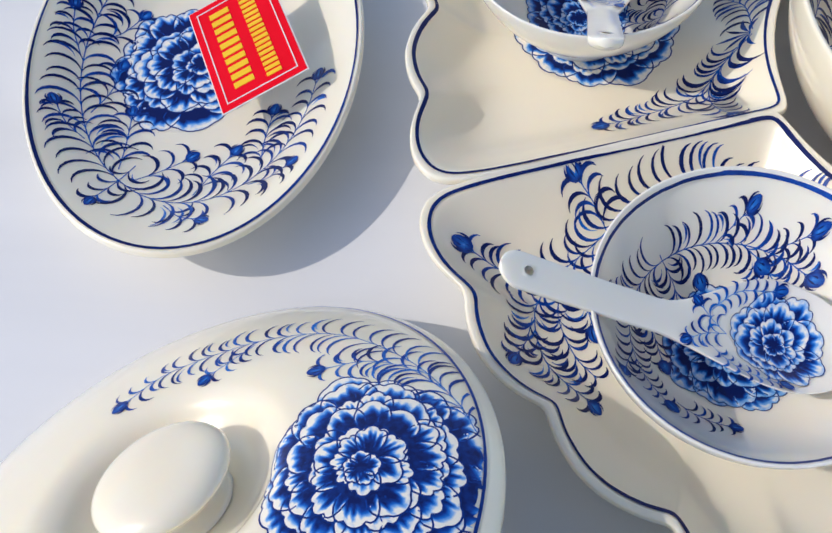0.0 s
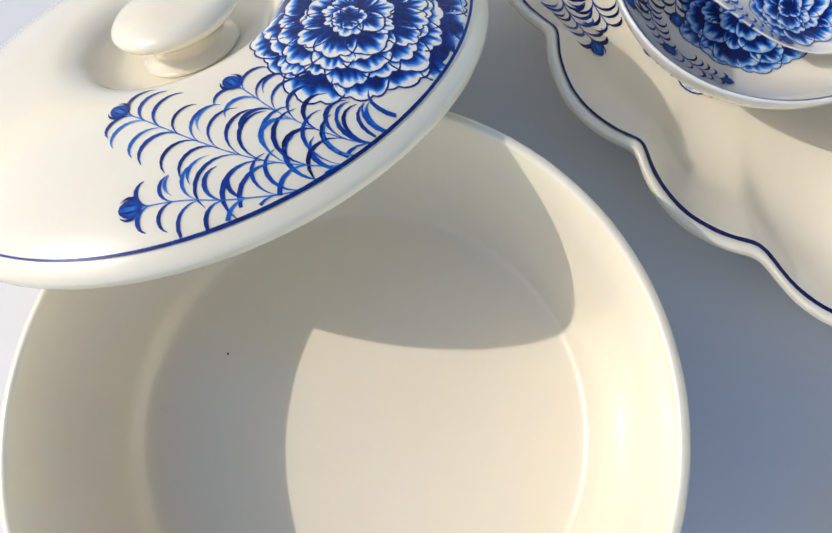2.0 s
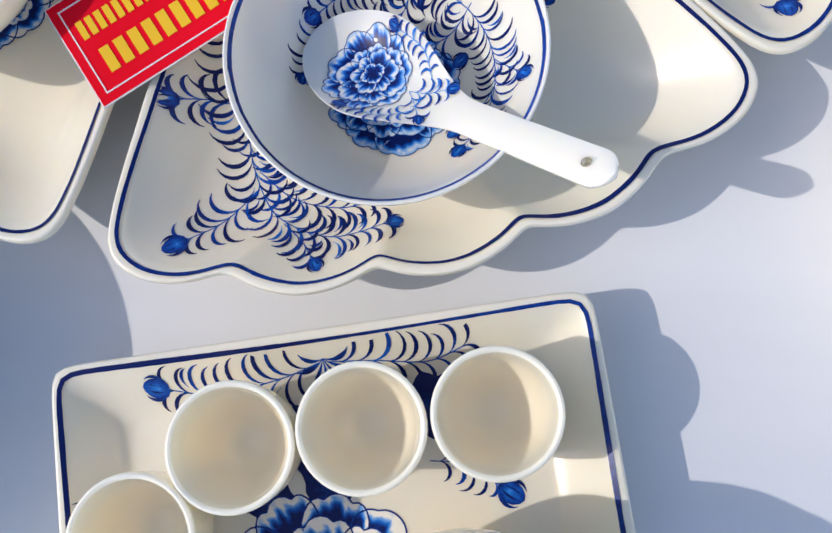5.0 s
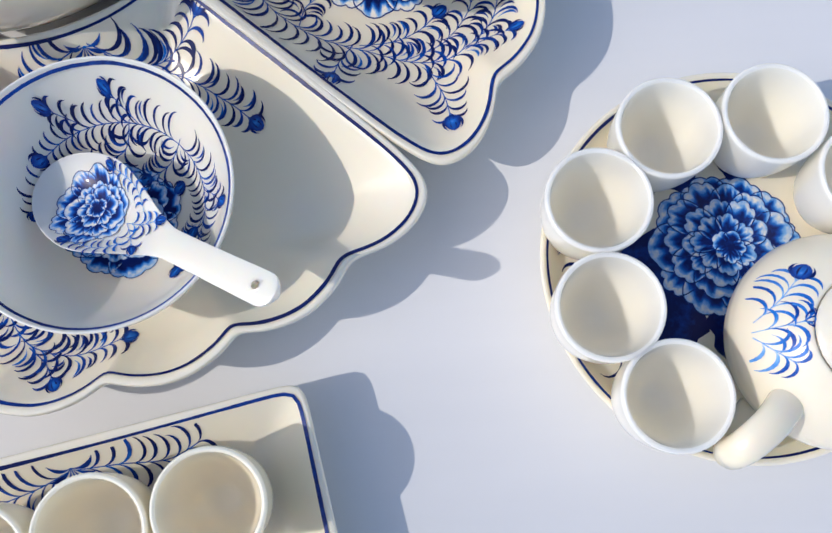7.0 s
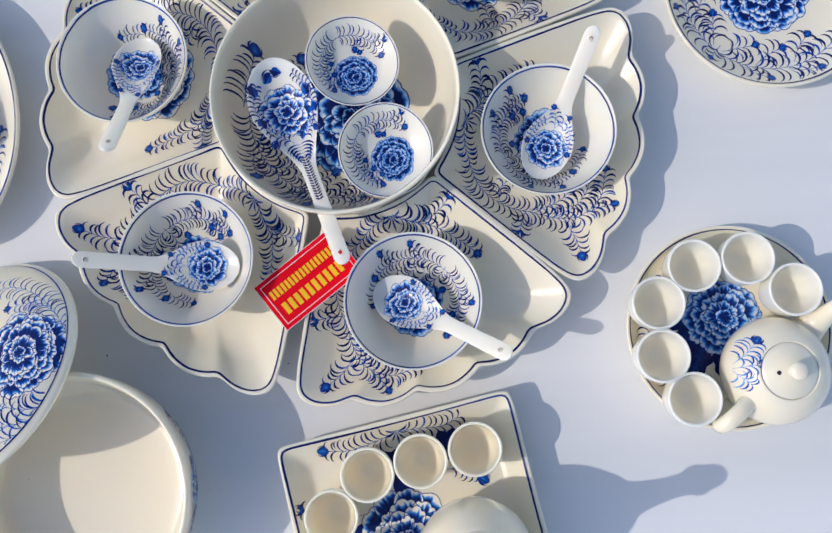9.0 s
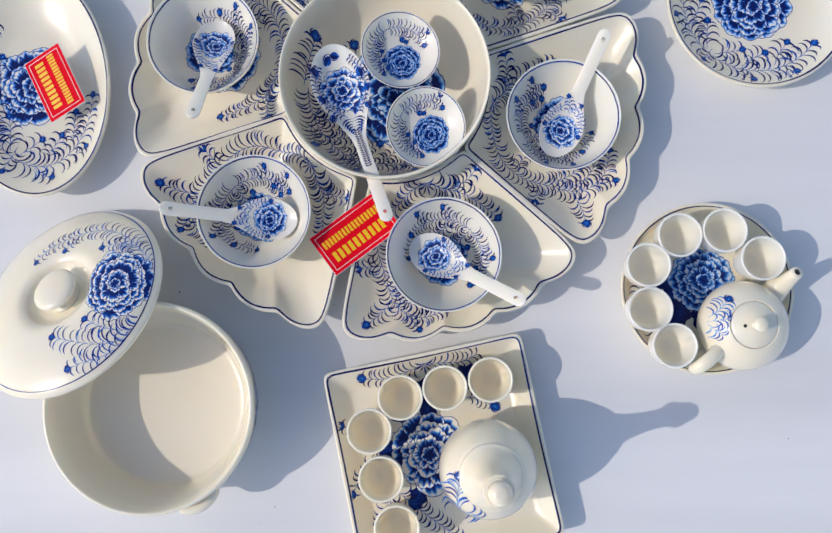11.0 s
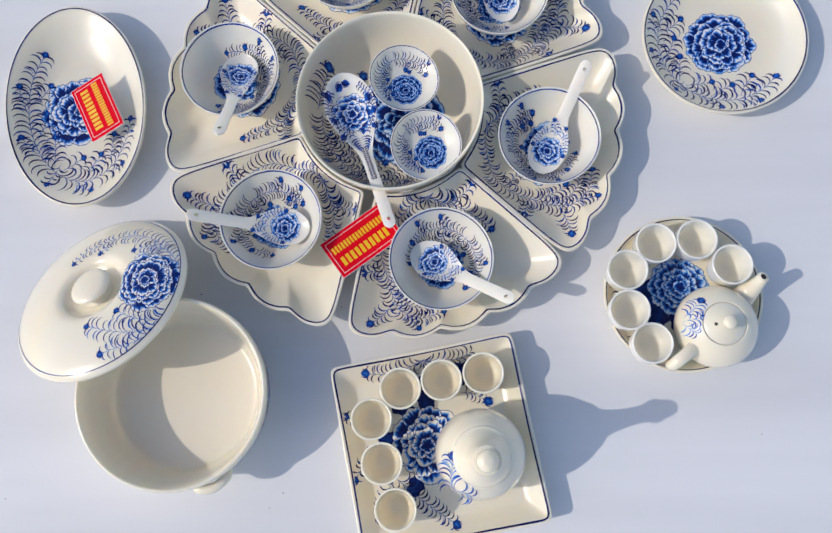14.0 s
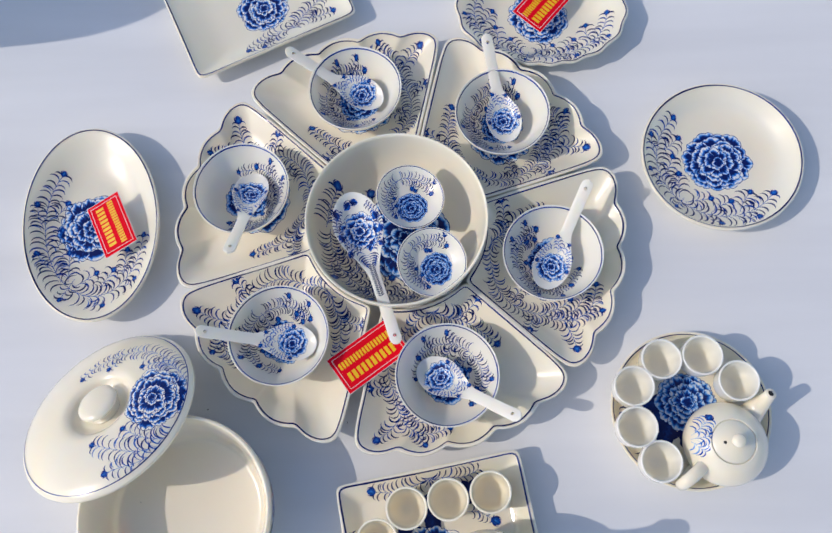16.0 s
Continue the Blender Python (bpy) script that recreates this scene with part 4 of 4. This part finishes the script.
f1 = Paint(101)
f1.peony(0.000, 0.000, 0.041, pale=0.90, dense=-0.15)
side_plate("round_plate", "round cream plate with blue peony and fern wreath", pose(0.3445, 0.440, 0.0008), circle(0.0990), 112, 0.028, 0.01,
           [("painted_fern", wreath(102, 0.0990, 0.0990, 134, 0.0185, 0, 186)), ("painted_peony", f1)])
f2 = Paint(103)
f2.peony(0.0, 0.006, 0.044, pale=0.92, dense=-0.10)
side_plate("oval_platter", "oval cream platter with blue peony and fern wreath", pose(-0.4415, 0.364, 0.0008, 0, 0, 99), ellipse(0.129, 0.086), 128, 0.0295, 0.02,
           [("painted_fern", wreath(104, 0.129, 0.086, 38, 0.0180, 0, 215, 0.73)), ("painted_peony", f2)])
f3 = Paint(105)
f3.peony(0.004, -0.006, 0.036, pale=0.95)
f3.fern([(0.03, -0.055), (0.05, -0.04), (0.075, -0.03), (0.092, -0.02)], 0.014, 0.0048, 0.0012, bud=0.007)
f3.tuft(0.03, -0.055, 1.2, 0.014)
f3.fern([(0.05, -0.045), (0.066, -0.052), (0.085, -0.055)], 0.011, 0.005, 0.0012, bud=0.007)
f3.fern([(0.012, -0.052), (0.0, -0.062), (-0.014, -0.068)], 0.011, 0.005, 0.0012, bud=0.007)
f3.fern([(0.03, -0.055), (0.01, -0.052), (-0.02, -0.058), (-0.035, -0.062)], 0.013, 0.005, 0.001, bud=0.007)
side_plate("oblong_plate", "oblong cream plate with blue peony and fern", pose(-0.252, 0.684, 0.0008, 0, 0, 25), box_outline(0.115, 0.080, 20), 200, 0.024, 0.01,
           [("painted_peony", f3)])
f4 = Paint(107)
f4.peony(0.0, 0.0, 0.040, pale=0.92)
side_plate("scalloped_platter", "oval cream platter with wavy edge and blue peony", pose(0.131, 0.656, 0.0008, 0, 0, -4),
           lambda t: ellipse(0.113, 0.086)(t) * (1 + 0.013 * math.cos(18 * t)), 216, 0.030, 0.02,
           [("painted_fern", wreath(108, 0.113, 0.086, 160, 0.0165, 0, 200)), ("painted_peony", f4)])


# ---- tureen and its lid ----
def tureen(m):
    ob = thing("tureen", m, "open cream porcelain tureen, empty, painted outside in blue", "tureen")
    d = Dish(circle(0.1038), [(0, 0.013), (0.50, 0.0132), (0.74, 0.0142), (0.805, 0.0180), (0.845, 0.026), (0.888, 0.044), (0.925, 0.062), (0.952, 0.0715)],
             [(0.952, 0.0715), (0.966, 0.0742), (0.988, 0.0738), (1.0, 0.0705), (0.995, 0.060), (0.965, 0.040), (0.88, 0.020), (0.76, 0.006), (0.74, 0.0)], 128)
    d.body("body", CREAM, ob)
    for s in (1, -1):
        part("handle", tube([(-0.019, s * 0.097, 0.046), (-0.015, s * 0.105, 0.049), (0.0, s * 0.1095, 0.050), (0.015, s * 0.105, 0.049), (0.019, s * 0.097, 0.046)], [0.0055] * 5, 14), CREAM, ob)

    class Wall:
        """The outer wall, with x along the girth and y up."""

        def at(self, x, y, lift):
            a = x / 0.104
            r = 0.1038 * float(np.interp(y, [0.006, 0.020, 0.040, 0.060, 0.0705], [0.76, 0.88, 0.965, 0.995, 1.0])) + lift + 0.0002
            return Vector((r * math.cos(a), r * math.sin(a), y))

    p = Paint(111)
    for k in range(3):
        x0 = (-0.85 + 0.42 * k) * 0.104
        p.fern([(x0 - 0.02, 0.022), (x0, 0.040), (x0 + 0.022, 0.052)], 0.014, 0.005, 0.001, bud=0.007)
    p.peony(-0.042, 0.044, 0.022, (10, 9, 7, 5))
    p.lay("painted_fern", Wall(), ob)
    return ob


tureen(pose(-0.2918, 0.0160, 0.0008, 0, 0, 25))


def tureen_lid(m):
    ob = thing("domed_cover", m, "cream porcelain cover with round knob, leaning on the tureen", "cover")
    d = Dish(circle(0.1068), [(0, 0.0060), (0.16, 0.0060), (0.25, 0.0070), (0.31, 0.0115), (0.36, 0.0165), (0.43, 0.0190), (0.55, 0.0183), (0.72, 0.0150), (0.88, 0.0090), (0.97, 0.0035)],
             [(0.97, 0.0035), (0.995, 0.0010), (1.0, -0.0010), (0.985, -0.0028), (0.90, 0.0030), (0.60, 0.0110), (0.35, 0.0060), (0.25, 0.0020), (0.1, 0.001)], 128)
    d.body("body", CREAM, ob)
    part("knob", lathe([(0, 0.0268), (0.010, 0.0264), (0.0190, 0.0248), (0.0232, 0.0215), (0.0222, 0.0185), (0.0155, 0.0140), (0.0135, 0.0095), (0.0180, 0.0064), (0, 0.0055)], 40), CREAM, ob)
    rim_line(d, ob, 0.0050, 0.0009, 0.15)
    p = Paint(121)
    arc = lambda r, a, b, n=8: [(r * math.cos(radians(a + (b - a) * i / n)), r * math.sin(radians(a + (b - a) * i / n))) for i in range(n + 1)]
    p.fern([(0.1000, -0.0038), (0.0955, 0.0104), (0.0819, 0.0331), (0.0585, 0.0546), (0.0326, 0.0617), (0.0065, 0.0605), (-0.0126, 0.0563), (-0.024, 0.0468)], 0.0125, 0.0056, 0.00085, bud=0.0060, wash=0.22, spread=1.04)
    p.fern([(0.0930, 0.0150), (0.0819, 0.0280), (0.0680, 0.0340), (0.0540, 0.0335)], 0.0106, 0.0054, 0.00085, bud=0.0060, wash=0.22, spread=1.04)
    p.fern([(0.0250, 0.0600), (0.0180, 0.0540), (0.0095, 0.0476)], 0.0068, 0.0054, 0.00085, bud=0.0053, wash=0.22, spread=1.04)
    p.fern([(0.0925, -0.0450), (0.0860, -0.0610), (0.0725, -0.0660), (0.0533, -0.0600), (0.0372, -0.0481)], 0.0137, 0.0064, 0.00095, bud=0.0064, wash=0.22, spread=1.04)
    p.fern([(0.0800, -0.0680), (0.0669, -0.0745), (0.0490, -0.0750), (0.0291, -0.0690), (0.0022, -0.0552)], 0.0156, 0.0066, 0.00095, bud=0.0064, wash=0.22, spread=1.04)
    p.fern([(0.0850, -0.0600), (0.0637, -0.0800), (0.0441, -0.0865), (0.0276, -0.0875), (0.0158, -0.0890)], 0.0122, 0.0066, 0.00095, bud=0.0064, wash=0.22, spread=1.04)
    p.lay("painted_fern", d, ob)
    p = Paint(122)
    p.peony(0.0675, -0.0150, 0.0350, (14, 14, 13, 11, 9, 7, 5), dense=0.03, pale=1.0, squash=1.12)
    p.lay("painted_peony", d, ob)
    return ob


LID_UP = Vector((-0.281, 0.412, 0.867)).normalized()
side = Vector((0.95, 0.20, 0))
side = (side - LID_UP * side.dot(LID_UP)).normalized()
lid_pose = Matrix((side, LID_UP.cross(side), LID_UP)).transposed().to_4x4()
lid_pose.translation = (-0.3821, 0.1248, 0.0528)
tureen_lid(lid_pose)


# ---- specks of dirt ----
def dirt_speck(x, y, z, r):
    bm = bmesh.new()
    bmesh.ops.create_icosphere(bm, subdivisions=1, radius=r)
    rng = random.Random(int(x * 9000))
    for v in bm.verts:
        v.co *= rng.uniform(0.7, 1.2)
        v.co.z = v.co.z * 0.45
    ob = part("dirt_speck", bm, DARK)
    ob.location = (x, y, z + r * 0.4)
    tagged(ob, "tiny dark crumb of dirt on the pale surface", "dirt", "specks of dirt")


for x, y, z, r in ((-0.285, 0.134, 0.0, 0.0009), (-0.181, -0.094, 0.0, 0.0008), (-0.196, -0.110, 0.0, 0.0006), (0.36, -0.03, 0.0, 0.0007), (-0.372, 0.020, 0.0150, 0.0009), (-0.35, 0.028, 0.0140, 0.0005), (-0.50, -0.10, 0.0, 0.0007), (-0.118, 0.118, 0.0, 0.0008)):
    dirt_speck(x, y, z, r)
